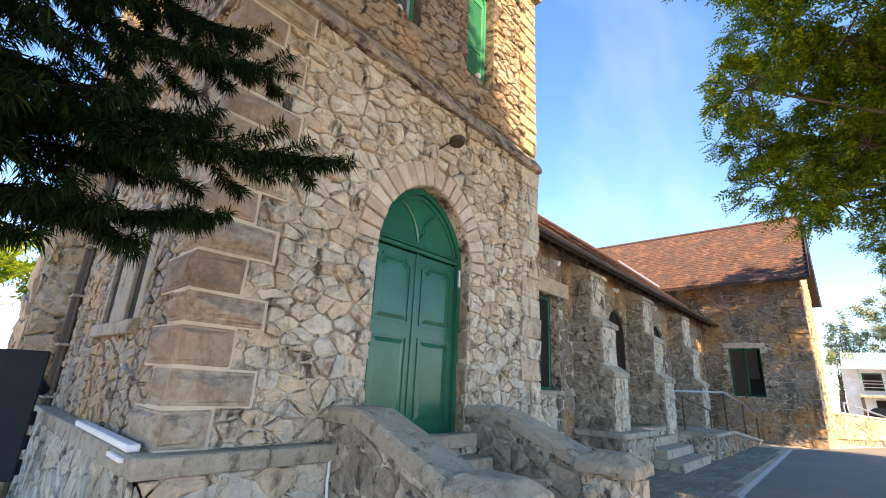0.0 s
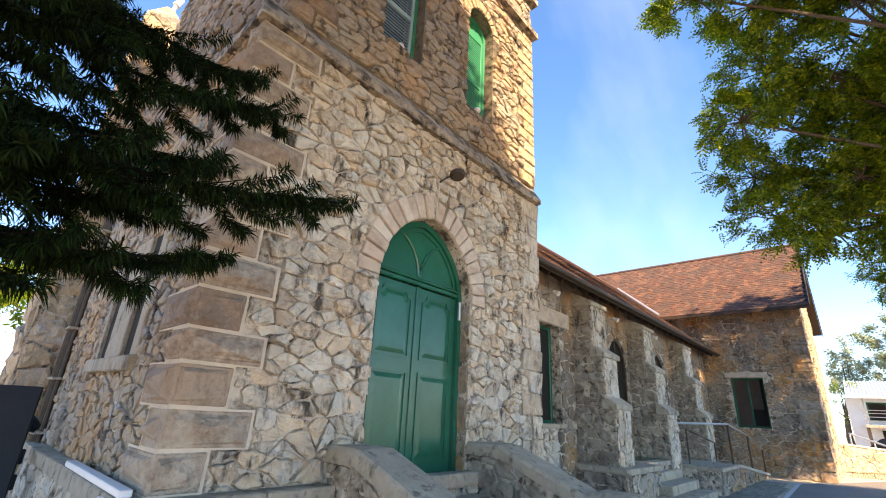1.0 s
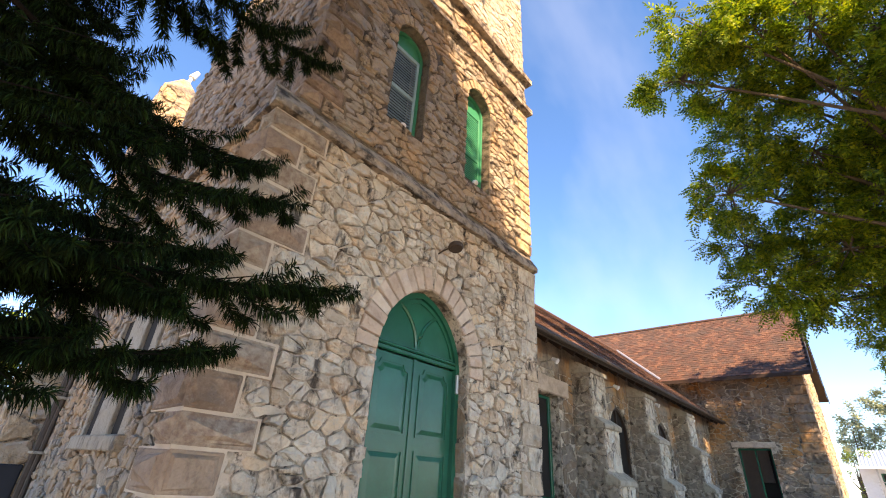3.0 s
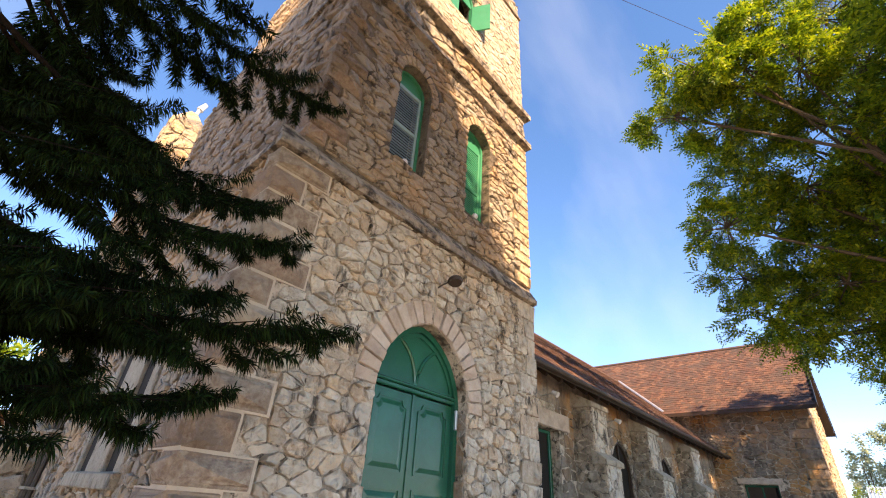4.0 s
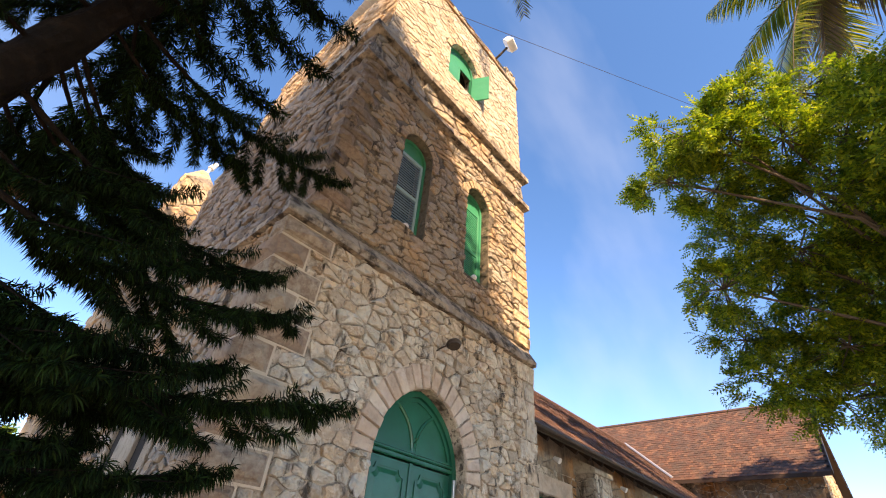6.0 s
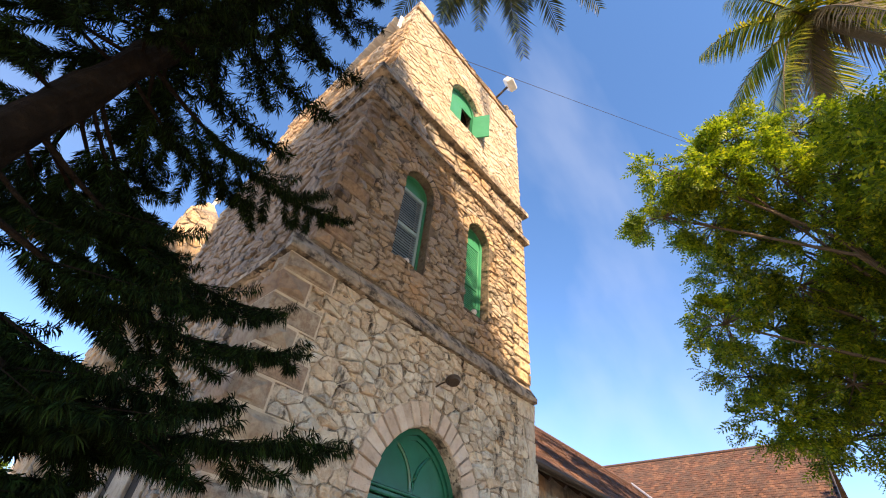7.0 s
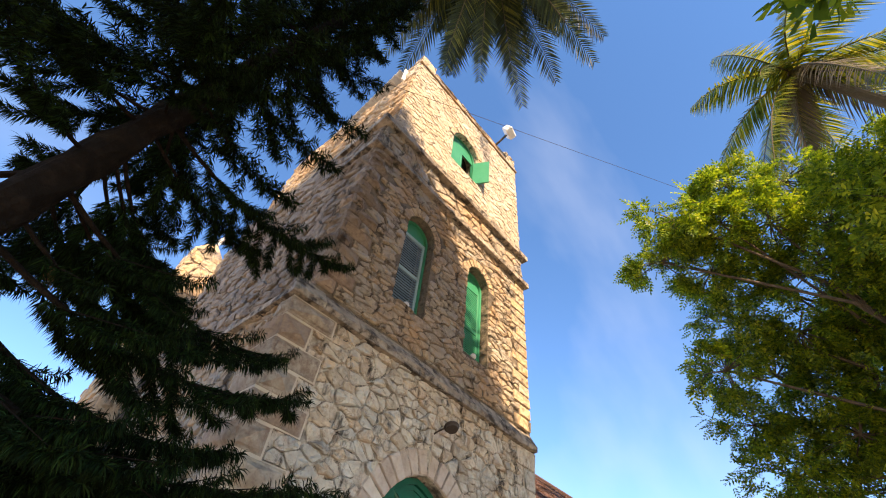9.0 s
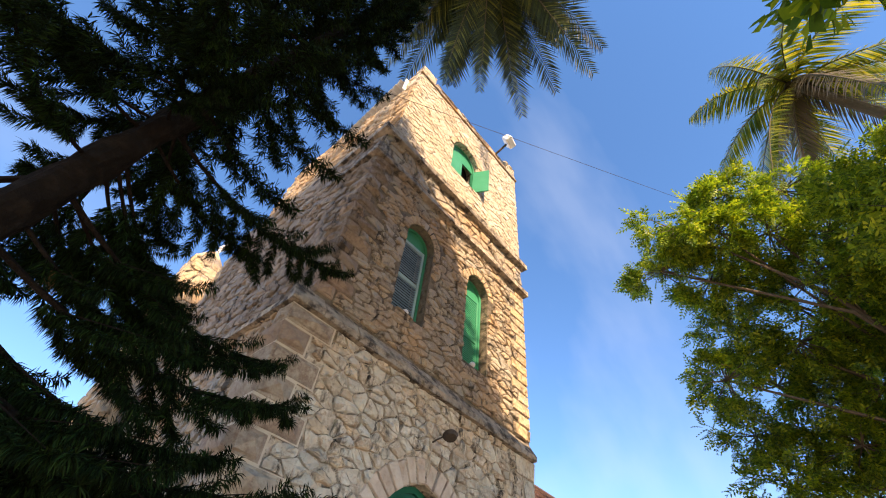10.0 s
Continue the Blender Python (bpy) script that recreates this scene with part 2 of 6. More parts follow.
M_LEAF = leaf_mat("feathery green leaflets", [(.055, .12, .012), (.13, .225, .014), (.25, .36, .018), (.43, .48, .028)], 0.48)
M_LIMB = ramp_mat("brown tree bark", [(.09, .07, .05), (.15, .12, .09)], per_piece=False, scale=7, bump=0.8, rough=0.95)
M_PALM = leaf_mat("palm leaflets", [(.05, .08, .012), (.10, .14, .015), (.22, .23, .02), (.42, .36, .03)], 0.5)
# palm leaf copy with the shade of backlit fronds in its colours
M_PALM_BACKLIT = leaf_mat("palm leaflets darkened as backlit", [(.010, .018, .006), (.018, .030, .008), (.035, .05, .010), (.14, .14, .02)], 0.15)
M_PALMDRY = leaf_mat("dry palm leaflets", [(.08, .06, .04), (.14, .11, .07)], 0.2)
# leaf colours paled and greyed to stand for the haze of distance
M_FAR = leaf_mat("distant foliage with haze in colour", [(.27, .33, .22), (.35, .41, .27), (.43, .48, .31)], 0.4)


# ---- building helpers ----
def part(name, bm, mat, parent=None, label=""):
    me = bpy.data.meshes.new(name)
    if isinstance(bm, tuple):
        me.from_pydata([tuple(v) for v in bm[0]], [], bm[1])
    else:
        bm.to_mesh(me)
        bm.free()
    for m in mat if isinstance(mat, (list, tuple)) else [mat]:
        me.materials.append(m)
    ob = new(name, me)
    if parent:
        ob.parent = parent
    if label:
        ob["label"] = label
    return ob


def thing(name, label, category, at=(0, 0, 0), group="", kind=""):
    ob = new(name)
    ob.location = at
    ob.empty_display_size = 0.1
    return tagged(ob, label, category, group, kind)


def frame_of(origin, u, v):
    """A wall's own axes: u along it, v up it, and its outward normal."""
    u, v = Vector(u).normalized(), Vector(v).normalized()
    n = u.cross(v)
    m = Matrix((u, v, n)).transposed().to_4x4()
    m.translation = origin
    return m


def bm_box(bm, x0, x1, y0, y1, z0, z1, bevel=0.0, m=None):
    r = bmesh.ops.create_cube(bm, size=1)
    vs = r["verts"]
    for v in vs:
        v.co = Vector((x0 + (v.co.x + .5) * (x1 - x0), y0 + (v.co.y + .5) * (y1 - y0), z0 + (v.co.z + .5) * (z1 - z0)))
    if bevel:
        es = list({e for v in vs for e in v.link_edges})
        out = bmesh.ops.bevel(bm, geom=es, offset=bevel, segments=1, affect="EDGES")
        vs = list({v for f in out["faces"] for v in f.verts} | {v for v in vs if v.is_valid})
    if m:
        bmesh.ops.transform(bm, matrix=m, verts=vs)
    return vs


def box(name, x0, x1, y0, y1, z0, z1, mat, parent=None, bevel=0.0, label="", m=None):
    bm = bmesh.new()
    bm_box(bm, x0, x1, y0, y1, z0, z1, bevel, m)
    return part(name, bm, mat, parent, label)


def tube(name, pts, rad, mat, parent=None, sides=8, label=""):
    """A round bar along points; rad is a number or one for each point."""
    pts = [Vector(p) for p in pts]
    rads = rad if isinstance(rad, (list, tuple)) else [rad] * len(pts)
    return part(name, tube_geo(pts, rads, sides), mat, parent, label)


def tube_geo(pts, rads, sides=8, base=0):
    V, F = [], []
    up = Vector((0, 0, 1))
    for i, p in enumerate(pts):
        d = (pts[min(i + 1, len(pts) - 1)] - pts[max(i - 1, 0)]).normalized()
        a = d.cross(up if abs(d.z) < 0.95 else Vector((1, 0, 0))).normalized()
        b = d.cross(a)
        for k in range(sides):
            an = 2 * math.pi * k / sides
            V.append(p + (a * math.cos(an) + b * math.sin(an)) * rads[i])
    for i in range(len(pts) - 1):
        for k in range(sides):
            k2 = (k + 1) % sides
            F.append((base + i * sides + k, base + i * sides + k2, base + (i + 1) * sides + k2, base + (i + 1) * sides + k))
    F.append(tuple(base + k for k in reversed(range(sides))))
    F.append(tuple(base + (len(pts) - 1) * sides + k for k in range(sides)))
    return V, F


def slab(name, outline, holes, thick, m, mat, parent, label=""):
    """A wall plate in its own axes, its face at n = 0, with real openings through it."""
    bm = bmesh.new()
    rings = []
    for loop in [outline, *holes]:
        f = [bm.verts.new((p[0], p[1], 0)) for p in loop]
        edges = [bm.edges.new((f[i], f[(i + 1) % len(f)])) for i in range(len(f))]
        rings.append((f, edges))
    bmesh.ops.triangle_fill(bm, use_beauty=True, use_dissolve=False, edges=[e for _, es in rings for e in es])
    front = list(bm.faces)
    bm.normal_update()
    for f in front:
        if f.normal.z < 0:
            f.normal_flip()
    twin = {v: bm.verts.new((v.co.x, v.co.y, -thick)) for f, _ in rings for v in f}
    for f in front:
        bm.faces.new([twin[v] for v in reversed(f.verts)])
    for f, _ in rings:
        for i in range(len(f)):
            a, b = f[i], f[(i + 1) % len(f)]
            bm.faces.new((a, twin[a], twin[b], b))
    bmesh.ops.recalc_face_normals(bm, faces=bm.faces)
    bmesh.ops.transform(bm, matrix=m, verts=bm.verts)
    return part(name, bm, mat, parent, label)


def arch(x0, x1, z0, zs, rise, n=10):
    """An opening's outline: jambs and a round or pointed head, anticlockwise."""
    hw = (x1 - x0) / 2
    R = (rise * rise + hw * hw) / (2 * hw)
    xm = (x0 + x1) / 2
    top = math.asin(min(1, rise / R))
    pts = [(x0, z0), (x1, z0)]
    for i in range(n + 1):
        a = top * i / n
        pts.append((x1 - R + R * math.cos(a), zs + R * math.sin(a)))
    for i in range(n - 1, -1, -1):
        a = top * i / n
        pts.append((x0 + R - R * math.cos(a), zs + R * math.sin(a)))
    return pts


def clip(poly, px, py, nx, ny):
    """The part of a convex polygon on the side of the point to which the normal points."""
    out = []
    for i in range(len(poly)):
        a, b = poly[i], poly[(i + 1) % len(poly)]
        da, db = (a[0] - px) * nx + (a[1] - py) * ny, (b[0] - px) * nx + (b[1] - py) * ny
        if da >= 0:
            out.append(a)
        if (da < 0) != (db < 0):
            t = da / (da - db)
            out.append((a[0] + (b[0] - a[0]) * t, a[1] + (b[1] - a[1]) * t))
    return out


def area_mid(poly):
    A = cx = cy = 0
    for i in range(len(poly)):
        (x0, y0), (x1, y1) = poly[i], poly[(i + 1) % len(poly)]
        k = x0 * y1 - x1 * y0
        A, cx, cy = A + k, cx + (x0 + x1) * k, cy + (y0 + y1) * k
    if abs(A) < 1e-9:
        return 0, poly[0] if poly else (0, 0)
    return A / 2, (cx / (3 * A), cy / (3 * A))


def wave(p, sx, sy):
    """Bends the bed joints so that stones lie askew."""
    v = noise.noise_vector(Vector((p[0] * 2.1, p[1] * 2.1, 3.3)))
    return (p[0] + v.x * .10 * sx / .2, p[1] + v.y * .16 * sy / .13 + v.x * .02)


def rubble_cells(outline, holes, sx, sy, rng, course=0.0, warp=False, drop=.36):
    """Random stones that fill a convex outline and keep clear of convex holes."""
    xs, ys = [p[0] for p in outline], [p[1] for p in outline]
    x0, x1, y0, y1 = min(xs) - sx, max(xs) + sx, min(ys) - sy, max(ys) + sy
    nx, ny = int((x1 - x0) / sx) + 1, int((y1 - y0) / sy) + 1
    jit = 0.47 * (1 - course) + 0.12 * course
    seeds = {}
    for j in range(ny):
        for i in range(nx):
            if rng.random() < drop:
                continue
            seeds[i, j] = (x0 + (i + .5 + (0.5 if j % 2 else 0) + rng.uniform(-.47, .47)) * sx, y0 + (j + .5 + rng.uniform(-jit, jit)) * sy)
    cells = []
    for (i, j), s in seeds.items():
        poly = [(s[0] - 1.9 * sx, s[1] - 1.9 * sy), (s[0] + 1.9 * sx, s[1] - 1.9 * sy), (s[0] + 1.9 * sx, s[1] + 1.9 * sy), (s[0] - 1.9 * sx, s[1] + 1.9 * sy)]
        for dj in (0, -1, 1, -2, 2, -3, 3):
            for di in (0, -1, 1, -2, 2, -3, 3):
                q = seeds.get((i + di, j + dj))
                if q is None or (di == 0 and dj == 0):
                    continue
                ex, ey = (s[0] - q[0]) / sx ** 2, (s[1] - q[1]) / sy ** 2
                poly = clip(poly, (s[0] + q[0]) / 2, (s[1] + q[1]) / 2, ex, ey)
                if len(poly) < 3:
                    break
            if len(poly) < 3:
                break
        for k in range(len(outline)):
            if len(poly) < 3:
                break
            a, b = outline[k], outline[(k + 1) % len(outline)]
            poly = clip(poly, a[0], a[1], -(b[1] - a[1]), b[0] - a[0])
        if len(poly) < 3:
            continue
        for h in holes:
            A, c = area_mid(poly)
            if A < 1e-4:
                break
            best = None
            for k in range(len(h)):
                a, b = h[k], h[(k + 1) % len(h)]
                l = math.hypot(b[0] - a[0], b[1] - a[1]) or 1
                d = ((c[0] - a[0]) * (b[1] - a[1]) - (c[1] - a[1]) * (b[0] - a[0])) / l
                if best is None or d > best[0]:
                    best = (d, a, b)
            if best[0] <= 0:
                poly = []
                break
            a, b = best[1], best[2]
            if any(((p[0] - a[0]) * (b[1] - a[1]) - (p[1] - a[1]) * (b[0] - a[0])) < 0 for p in poly):
                inside = False
                hx = [p[0] for p in h]
                hy = [p[1] for p in h]
                px, py = [p[0] for p in poly], [p[1] for p in poly]
                inside = min(px) < max(hx) and max(px) > min(hx) and min(py) < max(hy) and max(py) > min(hy)
                if inside:
                    poly = clip(poly, a[0], a[1], b[1] - a[1], -(b[0] - a[0]))
            if len(poly) < 3:
                break
        if len(poly) < 3:
            continue
        A, c = area_mid(poly)
        if warp and min(abs(c[0] - e0) for e0 in (min(xs), max(xs))) > sx and min(abs(c[1] - e0) for e0 in (min(ys), max(ys))) > sy:
            poly = [wave(p, sx, sy) for p in poly]
            A, c = area_mid(poly)
        if A > 0.06 * sx * sy:
            cells.append((poly, A, c))
    return cells


def stone_geo(cell, rng, gap, h0, h1):
    """One rough stone on a wall: chipped corners, sloping sides, an uneven face."""
    poly, A, c = cell
    pts = []
    n = len(poly)
    for i in range(n):
        p, a, b = poly[i], poly[i - 1], poly[(i + 1) % n]
        for q in ((a, b) if rng.random() < .55 else (a,)):
            k = rng.uniform(.04, .2)
            pts.append((p[0] + (q[0] - p[0]) * k, p[1] + (q[1] - p[1]) * k))
    r = math.sqrt(A)
    # broken edges: long sides are split and knocked in or out
    raw, pts = pts, []
    for i, p in enumerate(raw):
        q = raw[(i + 1) % len(raw)]
        pts.append(p)
        l = math.hypot(q[0] - p[0], q[1] - p[1])
        k = 2 if l > .16 else 1 if l > .055 else 0
        for a in range(k):
            f = (a + rng.uniform(.7, 1.3)) / (k + 1)
            d = rng.uniform(-.09, .05) * min(l, .14)
            pts.append((p[0] + (q[0] - p[0]) * f + (q[1] - p[1]) / l * d, p[1] + (q[1] - p[1]) * f - (q[0] - p[0]) / l * d))
    s0 = max(.6, 1 - 2 * gap * rng.uniform(.15, 2.6) / r)
    h = rng.uniform(h0, h1)
    tx, ty = rng.uniform(-.12, .12), rng.uniform(-.12, .12)
    V, F = [], []
    m = len(pts)
    rim = rng.uniform(.90, .985)
    for s, hh, lo, hi in ((s0, -.03, 1, 1), (s0 * rim, h, .6, 1.05), (s0 * rng.uniform(.58, .78), h, .85, 1.3)):
        for p in pts:
            j = 1 + rng.uniform(-.05, .03) if hh > 0 else 1
            x, y = c[0] + (p[0] - c[0]) * s * j, c[1] + (p[1] - c[1]) * s * j
            V.append((x, y, hh if hh < 0 else max(.006, hh * rng.uniform(lo, hi) + (x - c[0]) * tx + (y - c[1]) * ty)))
    V.append((c[0] + rng.uniform(-.2, .2) * r * .5, c[1] + rng.uniform(-.2, .2) * r * .5, h * rng.uniform(.85, 1.3)))
    for i in range(m):
        k = (i + 1) % m
        F.append((i, k, m + k, m + i))
        F.append((m + i, m + k, 2 * m + k, 2 * m + i))
        F.append((2 * m + i, 2 * m + k, 3 * m))
    return V, F


def lay(parent, m, outline, holes, sx, sy, mat, seed, single=0, gap=.004, h0=.014, h1=.048, course=0.0, pick=None, name="stone"):
    """Stone facing on a wall: the first ones as pieces of their own, the rest in one mesh."""
    rng = random.Random(seed)
    cells = rubble_cells(outline, holes, sx, sy, rng, course, course < .5 and not holes)
    if pick:
        cells.sort(key=pick)
    V, F = [], []
    for i, cell in enumerate(cells):
        v, f = stone_geo(cell, rng, gap, h0, h1)
        v = [m @ Vector(p) for p in v]
        if i < single:
            part(name, (v, f), mat, parent)
        else:
            b = len(V)
            V += v
            F += [tuple(b + k for k in q) for q in f]
    if V:
        tagged(part("stone_facing", (V, F), mat, parent), kind="stuff")
    return cells


def block_geo(x0, x1, y0, y1, z0, z1, rng, j=.008):
    """A dressed block with knocked-off edges."""
    bm = bmesh.new()
    bm_box(bm, x0, x1, y0, y1, z0, z1, .012)
    for v in bm.verts:
        v.co += Vector((rng.uniform(-j, j), rng.uniform(-j, j), rng.uniform(-j, j) * .5))
    return bm


def quoin_geo(x0, x1, y0, y1, z0, z1, rng):
    """A corner block whose two outer faces are left rough and bulging inside a drafted margin."""
    bm = block_geo(x0, x1, y0, y1, z0, z1, rng, .006)
    outer = [f for f in bm.faces if f.calc_area() > .004 and (f.normal.y < -.9 or f.normal.x < -.9)]
    bmesh.ops.inset_individual(bm, faces=outer, thickness=.022, depth=.0)
    for f in outer:
        n = f.normal.copy()
        side = min(e.calc_length() for e in f.edges)
        bmesh.ops.inset_individual(bm, faces=[f], thickness=side * .2, depth=0)
        for v in f.verts:
            v.co += n * rng.uniform(.008, .034) + Vector((rng.uniform(-.02, .02), rng.uniform(-.02, .02), rng.uniform(-.02, .02)))
        r = bmesh.ops.poke(bm, faces=[f])
        for v in r["verts"]:
            v.co += n * rng.uniform(.02, .045) + Vector((rng.uniform(-.04, .04), rng.uniform(-.04, .04), rng.uniform(-.04, .04)))
    return bm


XZ = ((1, 0, 0), (0, 0, 1))

# ---- the ground ----
rngG = random.Random(4)
bm = bmesh.new()
G0 = 400
for (x0, x1, y0, y1) in ((-G0, G0, -G0, G0),):
    vs = [bm.verts.new((x, y, -0.02)) for x, y in ((x0, y0), (x1, y0), (x1, y1), (x0, y1))]
    bm.faces.new(vs)
tagged(part("ground", bm, M_EARTH), "dusty bare earth round the church, paled to bounce light", "ground", kind="structure")
bm = bmesh.new()
vs = [bm.verts.new((x, y, 0.012)) for x, y in ((9.0, -40), (70, -40), (70, -4.3), (24.2, -4.0), (18.3, -1.62), (8.2, -1.85), (5.2, -3.6), (2, -14))]
bm.faces.new(vs)
tagged(part("road", bm, M_ROAD), "worn grey asphalt driveway beside the church", "road", kind="structure")
LINE = [(24.2, -4.0), (18.3, -1.62), (8.2, -1.85), (5.2, -3.6)]
bm = bmesh.new()
for a, b in zip(LINE, LINE[1:]):
    d = (Vector((*b, 0)) - Vector((*a, 0))).normalized()
    n = Vector((-d.y, d.x, 0)) * .055
    A, B = Vector((*a, .017)), Vector((*b, .017))
    bm.faces.new([bm.verts.new(p) for p in (A - n, B - n, B + n, A + n)])
bmesh.ops.recalc_face_normals(bm, faces=bm.faces)
tagged(part("road_marking", bm, M_LINE), "worn white painted line on asphalt", "road marking", kind="structure")

# setts between the tower and the road
pav = thing("pavement", "grey stone sett paving beside the nave", "pavement", kind="structure")
bm = bmesh.new()
vs = [bm.verts.new((x, y, 0.006)) for x, y in ((3.6, -2.6), (5.2, -3.5), (8.2, -1.80), (18.2, -1.57), (20.1, -1.9), (20.1, 1.0), (3.6, 1.0))]
bm.faces.new(vs)
part("paving_bed", bm, M_EARTH, pav)
V, F = [], []
rngP = random.Random(8)
def sett(cx, cy):
    a, b = .105, .07
    z = .022 + rngP.uniform(-.005, .006)
    pts = [(cx + sx * a + rngP.uniform(-.01, .01), cy + sy * b + rngP.uniform(-.008, .008)) for sx, sy in ((-1, -1), (1, -1), (1, 1), (-1, 1))]
    lo = [(x, y, 0) for x, y in pts]
    hi = [(cx + (x - cx) * .9, cy + (y - cy) * .88, z) for x, y in pts]
    return lo + hi, [(0, 1, 5, 4), (1, 2, 6, 5), (2, 3, 7, 6), (3, 0, 4, 7), (4, 5, 6, 7)]
k = 0
for j in range(24):
    for i in range(64):
        cx, cy = 3.75 + i * .225 + (.11 if j % 2 else 0), -3.2 + j * .155
        edge = -1.80 + (8.2 - cx) * -.57 if cx < 8.2 else -1.78 + (cx - 8.2) * .023
        if cy < edge + .1 or cy > .45 or cx > 18 or (cx < 3.95 and cy > -2):
            continue
        v, f = sett(cx, cy)
        if k < 280 and 6 < cx:
            part("paving_sett", (v, f), M_PAVER, pav)
            k += 1
        else:
            b = len(V)
            V += v
            F += [tuple(b + q for q in t) for t in f]
tagged(part("sett_field", (V, F), M_PAVER, pav), kind="stuff")

# ---- the tower ----
tower = thing("church_tower", "square rubble stone church tower with green door and shutters", "tower")
TD = 4.8
ARCH = (1.70, 3.27, .93, 2.95, .94)
FR1 = frame_of((0, 0, 0), *XZ)
LF1 = frame_of((0, 0, 0), (0, -1, 0), (0, 0, 1))
door_hole = arch(*ARCH)
slab("lower_front_wall", [(0, 0), (5, 0), (5, 5.1), (0, 5.1)], [[(x, max(z, .9)) for x, z in door_hole]], .5, FR1, M_MORTAR, tower)
SW = [(-2.62, 1.9), (-1.12, 1.9), (-1.12, 3.2), (-2.62, 3.2)]
slab("lower_side_wall", [(-TD, 0), (-.5, 0), (-.5, 5.1), (-TD, 5.1)], [SW], .5, LF1, M_MORTAR, tower)
box("east_wall_lower", 4.5, 4.998, .5, TD, 0, 5.1, M_MORTAR, tower)
box("rear_wall_lower", .5, 4.5, TD - .4, TD, 0, 5.1, M_MORTAR, tower)

rq = random.Random(21)
QZ = [1.0, 1.28, 1.56, 1.87, 2.12, 2.43, 2.73, 3.02, 3.32, 3.62, 3.90, 4.20, 4.50, 4.80, 5.06]
qholes_f, qholes_l = [], []
for i in range(len(QZ) - 1):
    a, b = (.33, .58) if i % 2 == 0 else (.60, .30)
    a += rq.uniform(-.04, .04)
    b += rq.uniform(-.04, .04)
    part("quoin", quoin_geo(-.035, a, -.035, b, QZ[i] + .011, QZ[i + 1] - .011, rq), M_QUOIN, tower)
    qholes_f.append([(-.05, QZ[i]), (a + .03, QZ[i]), (a + .03, QZ[i + 1]), (-.05, QZ[i + 1])])
    qholes_l.append([(-b - .03, QZ[i]), (.05, QZ[i]), (.05, QZ[i + 1]), (-b - .03, QZ[i + 1])])
    box("pointing", -.026, a + .02, -.026, b + .02, QZ[i], QZ[i + 1], M_POINT, tower)
for i in range(13):
    z0, z1 = 1.0 + i * .312, 1.0 + (i + 1) * .312
    a, b = (.30, .5) if i % 2 else (.5, .3)
    part("quoin", block_geo(5 - a + rq.uniform(-.05, .05), 5.02 + rq.uniform(-.008, .012), -.03 + rq.uniform(-.012, .012), b, z0 + .008, z1 - .008, rq, .016), M_RUBBLE, tower)
    qholes_f.append([(5 - a - .015, z0), (5.05, z0), (5.05, z1), (5 - a - .015, z1)])

# voussoirs
def voussoirs(par, m, x0, x1, zs, rise, w, count, depth, mat, rng, proud=.03):
    hw = (x1 - x0) / 2
    R = (rise * rise + hw * hw) / (2 * hw)
    top = math.asin(min(1, rise / R))
    half = count // 2
    for side in (0, 1):
        for i in range(half):
            a0, a1 = top * i / half + rng.uniform(.004, .012) / R, top * (i + 1) / half - rng.uniform(.004, .012) / R
            ww = w + rng.uniform(-.02, .03)
            pts = []
            for a, r in ((a0, R + .004), (a1, R + .004), (a1, R + ww), (a0, R + ww)):
                x = x1 - R + r * math.cos(a)
                z = zs + r * math.sin(a)
                if side:
                    x = x0 + x1 - x
                pts.append((x, z))
            mid = (x0 + x1) / 2
            pts = [(max(x, mid + .004) if not side else min(x, mid - .004), z) for x, z in pts]
            if side:
                pts.reverse()
            cx, cz = sum(p[0] for p in pts) / 4, sum(p[1] for p in pts) / 4
            ph = proud + rng.uniform(-.014, .02)
            V = [m @ Vector((x, z, -depth)) for x, z in pts] + [m @ Vector((x, z, ph - .014)) for x, z in pts] + [m @ Vector((cx + (x - cx) * .9, cz + (z - cz) * .92, ph)) for x, z in pts]
            F = [(3, 2, 1, 0)] + [(i4 + o, (i4 + 1) % 4 + o, (i4 + 1) % 4 + 4 + o, i4 + 4 + o) for o in (0, 4) for i4 in range(4)] + [(8, 9, 10, 11)]
            part("voussoir", (V, F), mat, par)

voussoirs(tower, FR1, ARCH[0], ARCH[1], ARCH[3], ARCH[4], .29, 20, .3, M_VOUSS, random.Random(3))
def arch_outer(x0, x1, zs, rise, w, n=10):
    hw = (x1 - x0) / 2
    R = (rise * rise + hw * hw) / (2 * hw)
    top = math.asin(min(1, rise / R))
    r = R + w
    tp = math.acos(max(-1, min(1, (R - hw) / r)))
    pts = []
    for i in range(n + 1):
        a = tp * i / n
        pts.append((x1 - R + r * math.cos(a), zs + r * math.sin(a)))
    for i in range(n - 1, -1, -1):
        a = tp * i / n
        pts.append((x0 + R - r * math.cos(a), zs + r * math.sin(a)))
    return pts
jamb_hole = [(ARCH[0], .5), (ARCH[1], .5), (ARCH[1], ARCH[3]), (ARCH[0], ARCH[3])]
head_hole = arch_outer(ARCH[0], ARCH[1], ARCH[3], ARCH[4], .3)
lay(tower, FR1, [(0, 1.0), (5, 1.0), (5, 5.06), (0, 5.06)], qholes_f + [jamb_hole, head_hole], .175, .105, M_RUBBLE, 11, gap=.003, h0=.014, h1=.055, single=300, pick=lambda c: (c[2][0] + 1) ** 2 + (c[2][1] - 2) ** 2)
